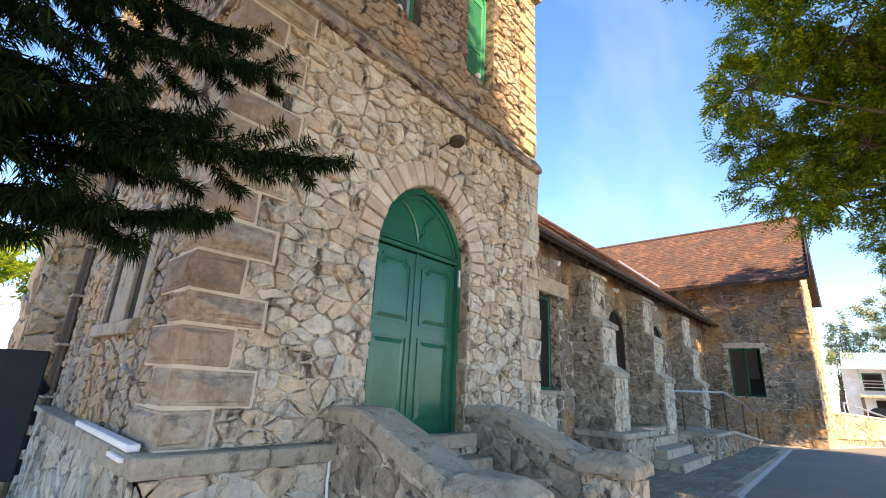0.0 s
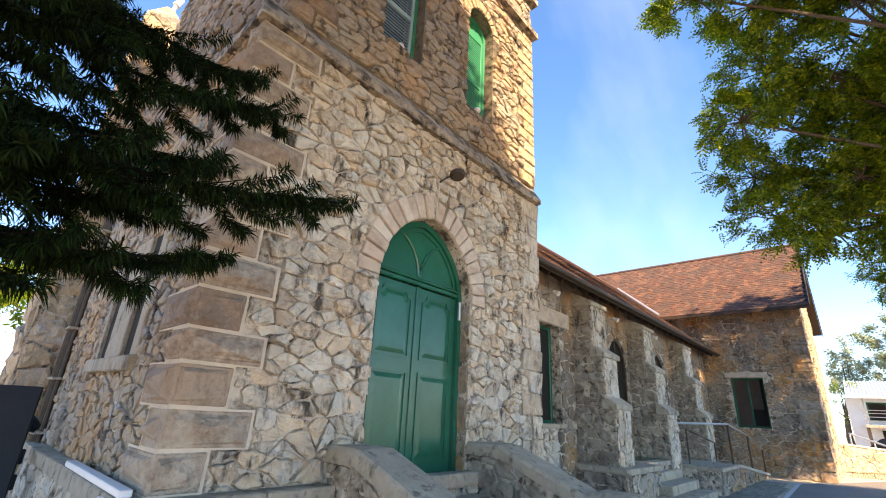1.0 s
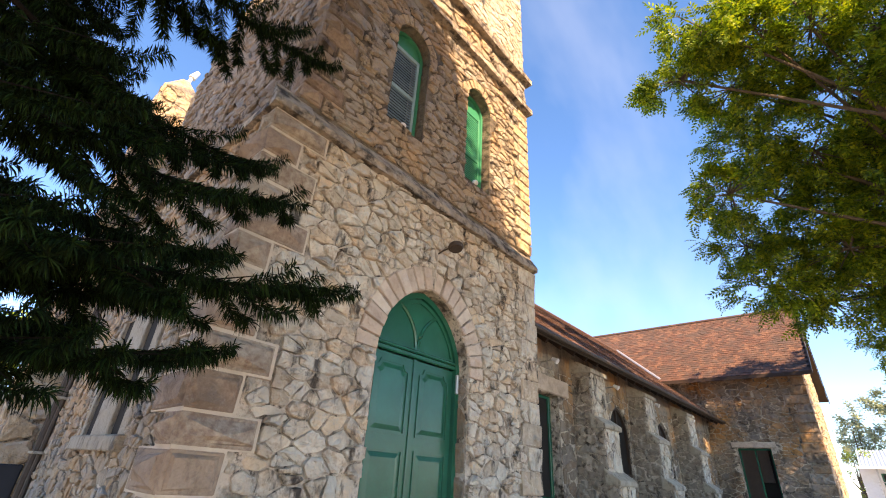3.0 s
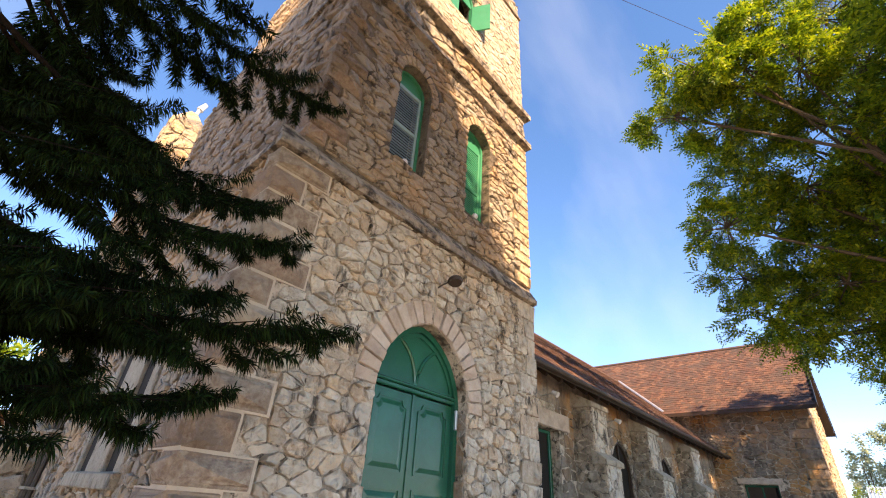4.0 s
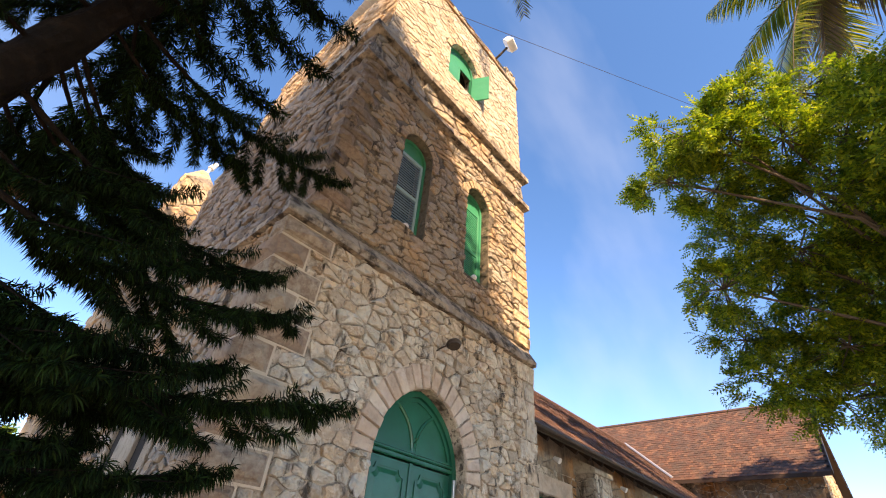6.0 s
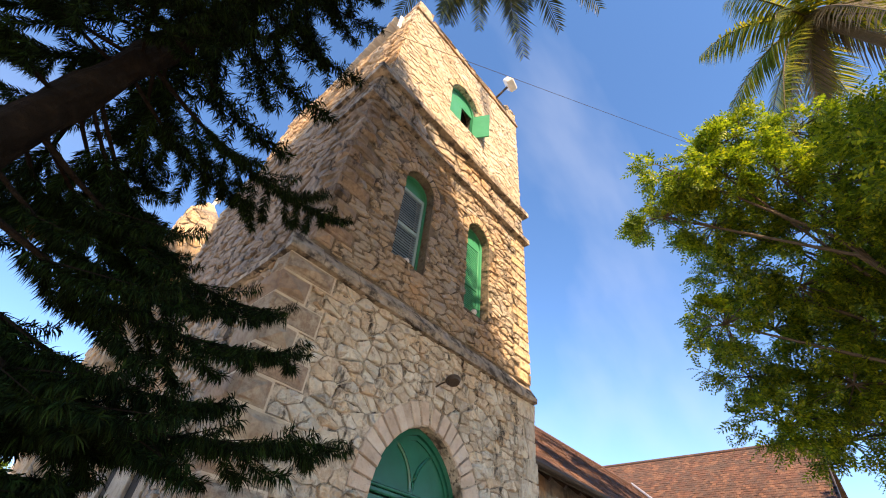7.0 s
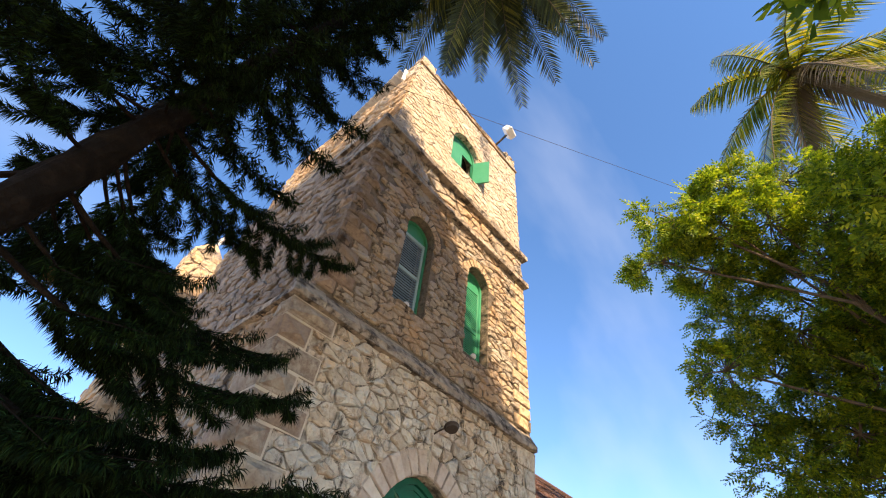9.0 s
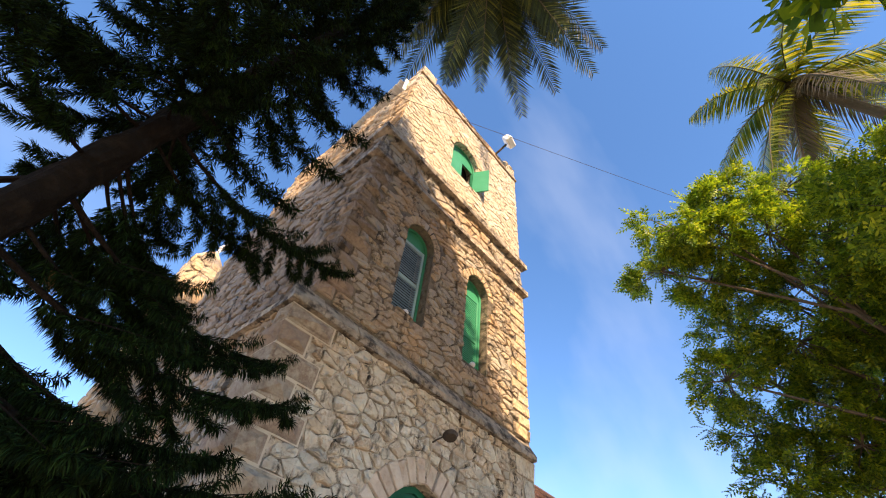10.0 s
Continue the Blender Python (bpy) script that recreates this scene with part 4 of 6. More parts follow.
# ---- outer steps of the tower door ----
stair = thing("door_steps", "cement-capped stone steps between low rubble walls", "steps")
TR = [(.78, -.10, -.42), (.65, -.42, -.68), (.51, -.68, -.94), (.36, -.94, -1.22), (.19, -1.22, -1.52)]
for z, ya, yb in TR:
    bm = bmesh.new()
    bm_box(bm, 1.70, 3.29, yb, ya + .02, 0, z, .015)
    part("step", bm, M_CONC, stair)
def stair_wall(x0, x1, seed):
    w = new("parapet_wall")
    w.parent = stair
    prof = [(0.0, 0), (-1.5, 0), (-1.5, .78), (-.45, 1.17), (0.0, 1.17)]
    bm = bmesh.new()
    A = [bm.verts.new((x0, y, z)) for y, z in prof]
    B = [bm.verts.new((x1, y, z)) for y, z in prof]
    bm.faces.new(A)
    bm.faces.new(B[::-1])
    for i in range(5):
        j = (i + 1) % 5
        bm.faces.new((A[i], B[i], B[j], A[j]))
    bmesh.ops.recalc_face_normals(bm, faces=bm.faces)
    part("core", bm, M_MORTAR, w)
    for xx, u, flip in ((x0, (0, -1, 0), -1), (x1, (0, 1, 0), 1)):
        m = frame_of((xx, 0, 0), u, (0, 0, 1))
        o = [(0, 0), (1.5, 0), (1.5, .78), (.45, 1.17), (0, 1.17)] if flip < 0 else [(-1.5, 0), (0, 0), (0, 1.17), (-.45, 1.17), (-1.5, .78)]
        lay(w, m, o, [], .22, .15, M_RUBBLE_GREY, seed + flip, gap=.006, h0=.008, h1=.035)
    bm = bmesh.new()
    c = .05
    pr = [(-.0, 1.17), (-.45, 1.17), (-1.52, .78)]
    rows = []
    for y, z in pr:
        rows.append([bm.verts.new((x, y, z + h)) for x, h in ((x0 - c, 0), (x0 - c, .10), (x0 - c + .03, .135), (x1 + c - .03, .135), (x1 + c, .10), (x1 + c, 0))])
    for a, b in zip(rows, rows[1:]):
        for i in range(6):
            j = (i + 1) % 6
            bm.faces.new((a[i], a[j], b[j], b[i]))
    bm.faces.new(rows[0])
    bm.faces.new(rows[-1][::-1])
    bmesh.ops.recalc_face_normals(bm, faces=bm.faces)
    part("coping", bm, M_CONC, w, "rounded grey cement coping")
    box("pier", x0 - .03, x1 + .04, -1.93, -1.46, 0, .80, M_MORTAR, w)
    for m, o in ((frame_of((x0 - .03, -1.46, 0), (0, -1, 0), (0, 0, 1)), [(0, 0), (.47, 0), (.47, .8), (0, .8)]), (frame_of((x0 - .03, -1.93, 0), (1, 0, 0), (0, 0, 1)), [(0, 0), (x1 - x0 + .07, 0), (x1 - x0 + .07, .8), (0, .8)])):
        lay(w, m, o, [], .24, .18, M_RUBBLE, seed + 5, h1=.03)
    bm = bmesh.new()
    rings = []
    for d, z in ((0, .80), (0, .90), (.12, .985), (.16, .99)):
        rings.append([bm.verts.new((x, y, z)) for x, y in ((x0 - .09 + d, -1.99 + d), (x1 + .10 - d, -1.99 + d), (x1 + .10 - d, -1.40 - d), (x0 - .09 + d, -1.40 - d))])
    bm.faces.new(rings[0][::-1])
    bm.faces.new(rings[-1])
    for ra, rb4 in zip(rings, rings[1:]):
        for i in range(4):
            bm.faces.new((ra[i], ra[(i + 1) % 4], rb4[(i + 1) % 4], rb4[i]))
    bmesh.ops.bevel(bm, geom=bm.edges[:], offset=.012, segments=1, affect="EDGES")
    part("pier_cap", bm, M_CONC, w, "bevelled cement pier cap")
stair_wall(1.34, 1.68, 60)
stair_wall(3.32, 3.64, 70)

# lamp over the door with its cable
lamp = thing("wall_lamp", "small round dark wall lamp on a bent arm", "lamp")
bm = bmesh.new()
bmesh.ops.create_uvsphere(bm, u_segments=16, v_segments=10, radius=1, matrix=Matrix.Translation((2.60, -.26, 4.50)) @ Vector((-.12, -.34, -.93)).to_track_quat('Z', 'Y').to_matrix().to_4x4() @ Matrix.Diagonal((.105, .105, .045, 1)))
part("lamp_head", bm, M_IRON, lamp)
bm = bmesh.new()
bmesh.ops.create_cone(bm, cap_ends=True, segments=16, radius1=.085, radius2=.08, depth=.03, matrix=Matrix.Translation((2.585, -.285, 4.465)) @ Vector((-.12, -.34, -.93)).to_track_quat('Z', 'Y').to_matrix().to_4x4())
part("lamp_glass", bm, M_IRON, lamp)
tube("arm", [(2.50, .0, 4.40), (2.51, -.10, 4.44), (2.56, -.20, 4.49)], .011, M_IRON, lamp)
tube("cable", [(2.47, -.05, 3.92), (2.475, -.055, 4.15), (2.50, -.05, 4.40)], .009, M_POINT, lamp)

# floodlight on the tower's parapet
fl = thing("floodlight", "pale box-shaped floodlight on a short parapet bracket", "floodlight")
fm = Matrix.Translation((4.02, -.42, 14.33)) @ Matrix.Rotation(radians(-28), 4, "X") @ Matrix.Rotation(radians(12), 4, "Z")
bm = bmesh.new()
bm_box(bm, -.19, .19, -.11, .11, -.17, .17, .03, fm)
part("housing", bm, M_WHITE, fl)
bm = bmesh.new()
bm_box(bm, -.15, .15, -.122, -.105, -.13, .13, .01, fm)
part("glass", bm, M_TIN, fl)
tube("bracket", [(3.93, .1, 13.9), (3.94, -.12, 13.98), (3.98, -.34, 14.18)], .035, M_IRON, fl)

# ---- things at the tower's side ----
tur = thing("side_buttress", "tall stepped stone buttress at the tower's rear corner", "buttress")
for x0, x1, z0, z1, sd in ((-.48, .3, 0, 5.0, 90), (.14, .6, 5.0, 9.0, 92)):
    box("core", x0, x1, 4.45, 5.3, z0, z1, M_MORTAR, tur)
    lay(tur, frame_of((x0, 4.45, 0), *XZ), [(0, z0), (x1 - x0, z0), (x1 - x0, z1), (0, z1)], [], .36, .26, M_RUBBLE_TAN, sd, course=.6)
    lay(tur, frame_of((x0, 5.3, 0), (0, -1, 0), (0, 0, 1)), [(0, z0), (.85, z0), (.85, z1), (0, z1)], [], .36, .26, M_RUBBLE_TAN, sd + 1, course=.6)
    bm = bmesh.new()
    bm_box(bm, x0 - .05, x1 + .1, 4.4, 5.35, z1, z1 + .5, .02)
    for v in bm.verts:
        if v.co.z > z1 + .3 and v.co.x < x0 + .1:
            v.co.z -= .42
    part("weathering", bm, M_CONC, tur)
pipe = thing("drainpipe", "dark iron drainpipe with pale clips in the corner", "drainpipe")
tube("pipe", [(-.07, 4.28, .2), (-.07, 4.28, 5.6)], .05, M_IRON, pipe)
tube("pipe", [(-.05, 4.12, .4), (-.05, 4.12, 5.0)], .03, M_IRON, pipe)
for z in (1.1, 1.75, 2.4, 3.1, 3.8):
    box("clip", -.14, .0, 4.05, 4.36, z, z + .03, M_CONC, pipe)
board = thing("notice_board", "dark slate-grey upright board on black legs", "board")
BM4 = Matrix.Translation((-.52, 3.0, 0)) @ Matrix.Rotation(radians(-12), 4, "Z")
bm = bmesh.new()
bm_box(bm, -.24, .20, -.025, .025, .36, 1.65, .012, BM4)
part("panel", bm, M_SLATE, board)
for x in (-.2, .16):
    bm = bmesh.new()
    bm_box(bm, x - .02, x + .02, .03, .07, -.01, 1.2, .004, BM4)
    part("leg", bm, M_IRON, board)
wp = thing("white_channel", "white metal channel lying along the plinth ledge", "channel")
box("channel", -.16, -.08, .05, 1.75, 1.003, 1.05, M_WHITE, wp, .006)
box("channel", -.20, -.172, .0, .34, .95, .98, M_WHITE, wp, .004)
sp = thing("ground_spotlight", "small black spotlight beside the tower plinth", "spotlight")
bm = bmesh.new()
bmesh.ops.create_cone(bm, cap_ends=True, segments=16, radius1=.05, radius2=.11, depth=.18, matrix=Matrix.Translation((-.28, 3.4, 1.25)) @ Matrix.Rotation(radians(-60), 4, "Y"))
part("lamp_head", bm, M_SLATE, sp)
tube("stand", [(-.3, 3.4, 0), (-.3, 3.4, 1.2)], .02, M_IRON, sp)
for z in (.35, .6, .85):
    box("junction_box", -.35, -.24, 3.33, 3.40, z, z + .15, M_SLATE, sp, .01)
cb = thing("cable", "thin white cable hanging by the steps", "cable")
tube("wire", [(1.30, -.15, .95), (1.28, -.17, .7), (1.30, -.19, .4), (1.27, -.2, .0)], .012, M_WHITE, cb)

# ---- the nave ----
nave = thing("church_nave", "long rubble stone nave with stepped buttresses and tiled roof", "church")
NY, NX0, NX1, NE = 1.0, 5.0, 20.15, 4.62
NF = frame_of((0, NY, 0), *XZ)
NW = [(6.3, 1.5), (7.6, 1.5), (7.6, 3.45), (6.3, 3.45)]
NA = arch(10.2, 11.45, 2.05, 2.95, .75)
NB = arch(13.6, 14.9, 2.05, 2.95, .75)
slab("south_wall", [(NX0, 0), (NX1, 0), (NX1, NE), (NX0, NE)], [NW, NA, NB], .5, NF, M_MORTAR, nave)
BX = (8.25, 11.6, 15.45)
bholes = [[(x, 0), (x + .75, 0), (x + .75, 4.2), (x, 4.2)] for x in BX]
lay(nave, NF, [(NX0, 0), (7.4, 0), (7.4, 3.95), (NX0, 3.95)], bholes + [NW, [(6.2, 3.45), (8.0, 3.45), (8.0, 3.8), (6.2, 3.8)], NA, NB], .23, .145, M_RUBBLE, 101, single=220, pick=lambda c: c[2][0])
lay(nave, NF, [(7.4, 0), (NX1, 0), (NX1, 3.95), (7.4, 3.95)], bholes + [NW, [(6.2, 3.45), (8.0, 3.45), (8.0, 3.8), (6.2, 3.8)], NA, NB], .23, .145, M_RUBBLE_DARK, 102, h0=.006, h1=.026, single=120, pick=lambda c: c[2][0])
box("wall_plate_plaster", NX0, NX1, NY - .02, NY, 3.95, NE, M_RUBBLE_DARK, nave)
box("lintel", 6.2, 8.0, NY - .05, NY + .1, 3.46, 3.79, M_VOUSS, nave, .015)
def buttress(x, seed):
    b = new("buttress")
    b.parent = nave
    for (y0, z0, z1) in ((.15, 0, 1.9), (.34, 1.9, 2.95), (.54, 2.95, 4.1)):
        x1 = x + .75
        box("core", x, x1, y0, NY, z0, z1, M_MORTAR, b)
        # side stone darker, front stone paler: sky light on the front is coloured in
        lay(b, frame_of((x, NY, 0), (0, -1, 0), (0, 0, 1)), [(0, z0), (NY - y0, z0), (NY - y0, z1), (0, z1)], [], .21, .14, M_RUBBLE_GREY, seed, h0=.008, h1=.045)
        lay(b, frame_of((x, y0, 0), *XZ), [(0, z0), (.75, z0), (.75, z1), (0, z1)], [], .30, .24, M_RUBBLE, seed + 3, h0=.008, h1=.03)
        seed += 1
    for y0, y1, z in ((.09, .40, 1.9), (.28, .60, 2.95), (.49, 1.0, 4.1)):
        bm = bmesh.new()
        pr = [(y0, z - .07), (y0, z + .03), (y1, z + .24 if z < 4 else z + .3), (y1, z - .07)]
        A = [bm.verts.new((x - .07, p, q)) for p, q in pr]
        B = [bm.verts.new((x + .82, p, q)) for p, q in pr]
        bm.faces.new(A)
        bm.faces.new(B[::-1])
        for i in range(4):
            bm.faces.new((A[i], B[i], B[(i + 1) % 4], A[(i + 1) % 4]))
        bmesh.ops.recalc_face_normals(bm, faces=bm.faces)
        bmesh.ops.bevel(bm, geom=bm.edges[:], offset=.012, segments=1, affect="EDGES")
        part("set_off", bm, M_CONC, b)
for i, x in enumerate(BX):
    buttress(x, 120 + 10 * i)
nw = thing("window", "tall nave window with dark green painted frame", "window")
for a, b in ((6.3, 6.38), (7.52, 7.6), (6.91, 6.97)):
    box("window_frame", a, b, 1.20, 1.28, 1.5, 3.45, M_GREEN, nw, .006)
for a, b in ((1.5, 1.57), (3.38, 3.45)):
    box("window_frame", 6.38, 7.52, 1.20, 1.28, a, b, M_GREEN, nw, .006)
box("pane", 6.38, 7.52, 1.24, 1.25, 1.57, 3.38, M_DARK, nw)
box("sill", 6.22, 7.68, .93, 1.2, 1.42, 1.50, M_CONC, nw, .012)
for hole, ax in ((NA, 10.2), (NB, 13.6)):
    aw = thing("window", "pointed arched nave window with dark glazing", "window", group="nave arched windows")
    m = NF @ Matrix.Translation((0, 0, -.09))
    part("window_frame", ring_strip(arch(ax + .003, ax + 1.247, 2.05, 2.95, .747), arch(ax + .07, ax + 1.18, 2.12, 2.95, .68), m, -.04, .04), M_DARKWOOD, aw)
    part("pane", plate(arch(ax + .06, ax + 1.19, 2.1, 2.95, .69), m, -.03, -.02), M_DARK, aw)
    box("mullion", ax + .60, ax + .65, 1.06, 1.12, 2.1, 3.6, M_DARKWOOD, aw)

def tiled_roof(par, origin, along, up, length, rise, mat, seed, cut=None):
    """Rows of overlapping clay tiles on a slope."""
    rng = random.Random(seed)
    o, a, u = Vector(origin), Vector(along).normalized(), Vector(up).normalized()
    n = a.cross(u)
    if n.z < 0:
        n = -n
    V, F = [], []
    ex, tw = .16, .17
    for r in range(int(rise / ex) + 1):
        for c in range(int(length / tw) + 1):
            s, t = c * tw + (tw / 2 if r % 2 else 0), r * ex
            if s > length - .05:
                continue
            w = min(tw - .008, length - s)
            if cut and cut(o + a * (s + w / 2) + u * t):
                continue
            h = .012 + rng.uniform(0, .016)
            j = rng.uniform(-.015, .015)
            top = min(t + ex * 1.25, rise + .05)
            p = [o + a * s + u * (t + j) + n * h, o + a * (s + w) + u * (t + j) + n * (h + rng.uniform(-.006, .006)), o + a * (s + w) + u * top + n * .008, o + a * s + u * top + n * .008, o + a * s + u * (t + j), o + a * (s + w) + u * (t + j)]
            b = len(V)
            V += p
            F += [(b, b + 1, b + 2, b + 3), (b + 4, b + 5, b + 1, b), (b + 4, b, b + 3), (b + 5, b + 2, b + 1)]
    return tagged(part("roof_tiles", (V, F), mat, par), kind="stuff")

EY, EZ, RY, RZ = .45, 4.40, 4.9, 8.08
sl = Vector((0, RY - EY, RZ - EZ))
XE, XR = 19.72, 23.3
TZ, TRZ = 6.02, 9.5
def nave_cut(p):
    return p.x > 19.9 + max(0, (p.z - TZ)) * (XR - XE) / (TRZ - TZ)
def roof_slab(par, o, a, u, la, lu, th, mat, name="roof_deck"):
    o, a, u = Vector(o), Vector(a).normalized(), Vector(u).normalized()
    n = a.cross(u)
    if n.z < 0:
        n = -n
    P = [o, o + a * la, o + a * la + u * lu, o + u * lu]
    bm = bmesh.new()
    A = [bm.verts.new(p) for p in P]
    B = [bm.verts.new(p - n * th) for p in P]
    bm.faces.new(A)
    bm.faces.new(B[::-1])
    for i in range(4):
        bm.faces.new((A[i], B[i], B[(i + 1) % 4], A[(i + 1) % 4]))
    bmesh.ops.recalc_face_normals(bm, faces=bm.faces)
    return part(name, bm, mat, par)
nroof = new("roof")
nroof.parent = nave
roof_slab(nroof, (4.2, EY, EZ), (1, 0, 0), sl, 15.8, sl.length, .07, M_DARKWOOD)
roof_slab(nroof, (4.2, 2 * RY - EY, EZ), (1, 0, 0), (0, -sl.y, sl.z), 15.8, sl.length, .07, M_DARKWOOD)
tiled_roof(nroof, (5.0, EY - .04, EZ + .01), (1, 0, 0), sl, 18.0, sl.length, M_TILE, 201, nave_cut)
tiled_roof(nroof, (5.0, 2 * RY - EY + .04, EZ + .01), (1, 0, 0), (0, -sl.y, sl.z), 18.0, sl.length, M_TILE, 202, nave_cut)
box("fascia", 4.9, 19.95, EY - .07, EY - .03, EZ - .13, EZ + .015, M_IRON, nroof)
tube("ridge_cap", [(5, RY, RZ + .03), (22.0, RY, RZ + .03)], .09, M_TILE, nroof, 8)
tube("gutter", [(4.9, EY - .12, EZ - .06), (19.95, EY - .12, EZ - .06)], .055, M_IRON, nroof, 8)
for i in range(26):
    x = 5.2 + i * .58
    bm = bmesh.new()
    bm_box(bm, x, x + .07, 0, .72, -.19, -.08, 0, Matrix.Translation((0, EY, EZ)) @ Matrix.Rotation(math.atan2(sl.z, sl.y), 4, "X"))
    part("rafter", bm, M_DARKWOOD, nroof)
box("north_wall", NX0, NX1, 2 * RY - NY - .4, 2 * RY - NY, 0, NE, M_MORTAR, nave)
# small white fittings under the eaves
for x in (6.9, 10.0, 13.0, 16.6):
    f = thing("eaves_lamp", "small white lamp fitting fixed under the eaves", "lamp", group="eaves lamps")
    tube("arm", [(x, NY - .02, 4.02), (x, NY - .30, 4.05)], .014, M_STEEL, f)
    tube("lamp_head", [(x, NY - .28, 4.07), (x, NY - .40, 4.0)], [.035, .06], M_WHITE, f)

# ---- the transept ----
tran = thing("church_transept", "rubble stone transept with steep red tiled gable roof", "church")
TY0, TY1 = -2.5, 9.4
TW = frame_of((NX1, 0, 0), (0, -1, 0), (0, 0, 1))
TWIN = [(-.14, 1.62), (.96, 1.62), (.96, 3.45), (-.14, 3.45)]
slab("west_wall", [(-TY1, 0), (-TY0, 0), (-TY0, 6.4), (-TY1, 6.4)], [TWIN], .5, TW, M_MORTAR, tran)
tq_h = []
rng = random.Random(55)
for i in range(19):
    z0, z1 = i * .33, (i + 1) * .33
    a = rng.uniform(.35, .75)
    part("quoin", block_geo(NX1 - .06, NX1 + .45, TY0 - .035, TY0 + a, z0 + .015, z1 - .02, rng, .015), M_RUBBLE_DARK, tran)
    tq_h.append([(-TY0 - a - .015, z0), (-TY0 + .1, z0), (-TY0 + .1, z1), (-TY0 - a - .015, z1)])
lay(tran, TW, [(-1.0, 0), (-TY0, 0), (-TY0, 6.1), (-1.0, 6.1)], tq_h + [TWIN, [(-.3, 3.45), (1.15, 3.45), (1.15, 3.66), (-.3, 3.66)]], .26, .13, M_RUBBLE_DARK, 301, single=240, course=.3, pick=lambda c: c[2][1])
lay(tran, TW, [(-6, 3.8), (-1.0, 3.8), (-1.0, 6.1), (-6, 6.1)], [], .26, .13, M_RUBBLE_DARK, 302, course=.3)
box("lintel", NX1 - .05, NX1 + .1, -1.14, .29, 3.46, 3.65, M_VOUSS, tran, .015)
SG = frame_of((0, TY0, 0), *XZ)
GXE = 2 * XR - NX1
slab("south_gable_wall", [(NX1 + .5, 0), (GXE, 0), (GXE, 6.3), (XR, 9.3), (NX1 + .5, 6.65)], [], .5, SG, M_MORTAR, tran)
lay(tran, SG, [(NX1, 0), (GXE, 0), (GXE, 6.2), (XR, 9.25), (NX1, 6.2)], [[(NX1 - .1, 0), (NX1 + .45, 0), (NX1 + .45, 6.3), (NX1 - .1, 6.3)]], .34, .2, M_RUBBLE_TAN, 303)
box("east_wall", GXE - .5, GXE, TY0 + .5, TY1, 0, 6.3, M_MORTAR, tran)
troof = new("roof")
troof.parent = tran
tu = Vector((XR - XE, 0, TRZ - TZ))
roof_slab(troof, (XE, TY0 - .35, TZ), (0, 1, 0), tu, 12.4, tu.length, .08, M_DARKWOOD)
roof_slab(troof, (2 * XR - XE, TY0 - .35, TZ), (0, 1, 0), (-tu.x, 0, tu.z), 12.4, tu.length, .08, M_DARKWOOD)
tiled_roof(troof, (XE - .03, TY0 - .35, TZ + .01), (0, 1, 0), tu, 12.4, tu.length, M_TILE, 204)
tiled_roof(troof, (2 * XR - XE + .03, TY0 - .35, TZ + .01), (0, 1, 0), (-tu.x, 0, tu.z), 12.4, tu.length, M_TILE, 205)
tube("ridge_cap", [(XR, TY0 - .4, TRZ + .03), (XR, TY1, TRZ + .03)], .10, M_TILE, troof, 8)
for s in (1, -1):
    p0, p1 = Vector((XR - s * (XR - XE), TY0 - .39, TZ - .04)), Vector((XR, TY0 - .39, TRZ - .04))
    bm = bmesh.new()
    d = (p1 - p0).normalized()
    n = Vector((-d.z, 0, d.x)) * .09
    pts = [p0 - n, p1 - n, p1 + n * 1.6, p0 + n * 1.6]
    A = [bm.verts.new(p) for p in pts]
    B = [bm.verts.new(p + Vector((0, .03, 0))) for p in pts]
    bm.faces.new(A)
    bm.faces.new(B[::-1])
    for i in range(4):
        bm.faces.new((A[i], B[i], B[(i + 1) % 4], A[(i + 1) % 4]))
    bmesh.ops.recalc_face_normals(bm, faces=bm.faces)
    part("bargeboard", bm, M_DARKWOOD, troof)
box("fascia", XE - .05, XE - .02, TY0 - .35, TY1, TZ - .12, TZ + .01, M_DARKWOOD, troof)
# flashing in the valley between the roofs, and new tiles at the nave's end
fa = Vector((XE + .10, EY + (TZ - EZ) * sl.y / sl.z, TZ + .13))
fb = Vector((XE + (RZ - TZ) * tu.x / tu.z, RY, RZ + .13))
V, F = tube_geo([fa, fb], [.06, .06], 6)
tagged(part("valley_flashing", (V, F), M_TIN, nave), "pale metal valley flashing")
tw = thing("window", "dark brown shuttered transept window in green frame", "window")
for a, b in ((-.96, -.89), (.07, .14), (-.44, -.38)):
    box("window_frame", NX1 + .24, NX1 + .31, a, b, 1.62, 3.45, M_GREEN, tw, .005)
for a, b in ((1.62, 1.69), (3.38, 3.45)):
    box("window_frame", NX1 + .24, NX1 + .31, -.89, .07, a, b, M_GREEN, tw, .005)
box("shutter", NX1 + .26, NX1 + .29, -.38, .07, 1.69, 3.38, M_DARKWOOD, tw)
box("shutter", NX1 + .26, NX1 + .29, -.80, -.44, 2.3, 3.38, M_DARKWOOD, tw)
# near-black sheet in place of the transept's unlit inside
box("unlit_room_plate", NX1 + .4, NX1 + .42, -.96, .14, 1.62, 3.45, M_DARK, tw)
tube("downpipe", [(NX1 - .06, 2.2, 4.5), (NX1 - .06, 2.2, 6.0)], .04, M_IRON, tran)

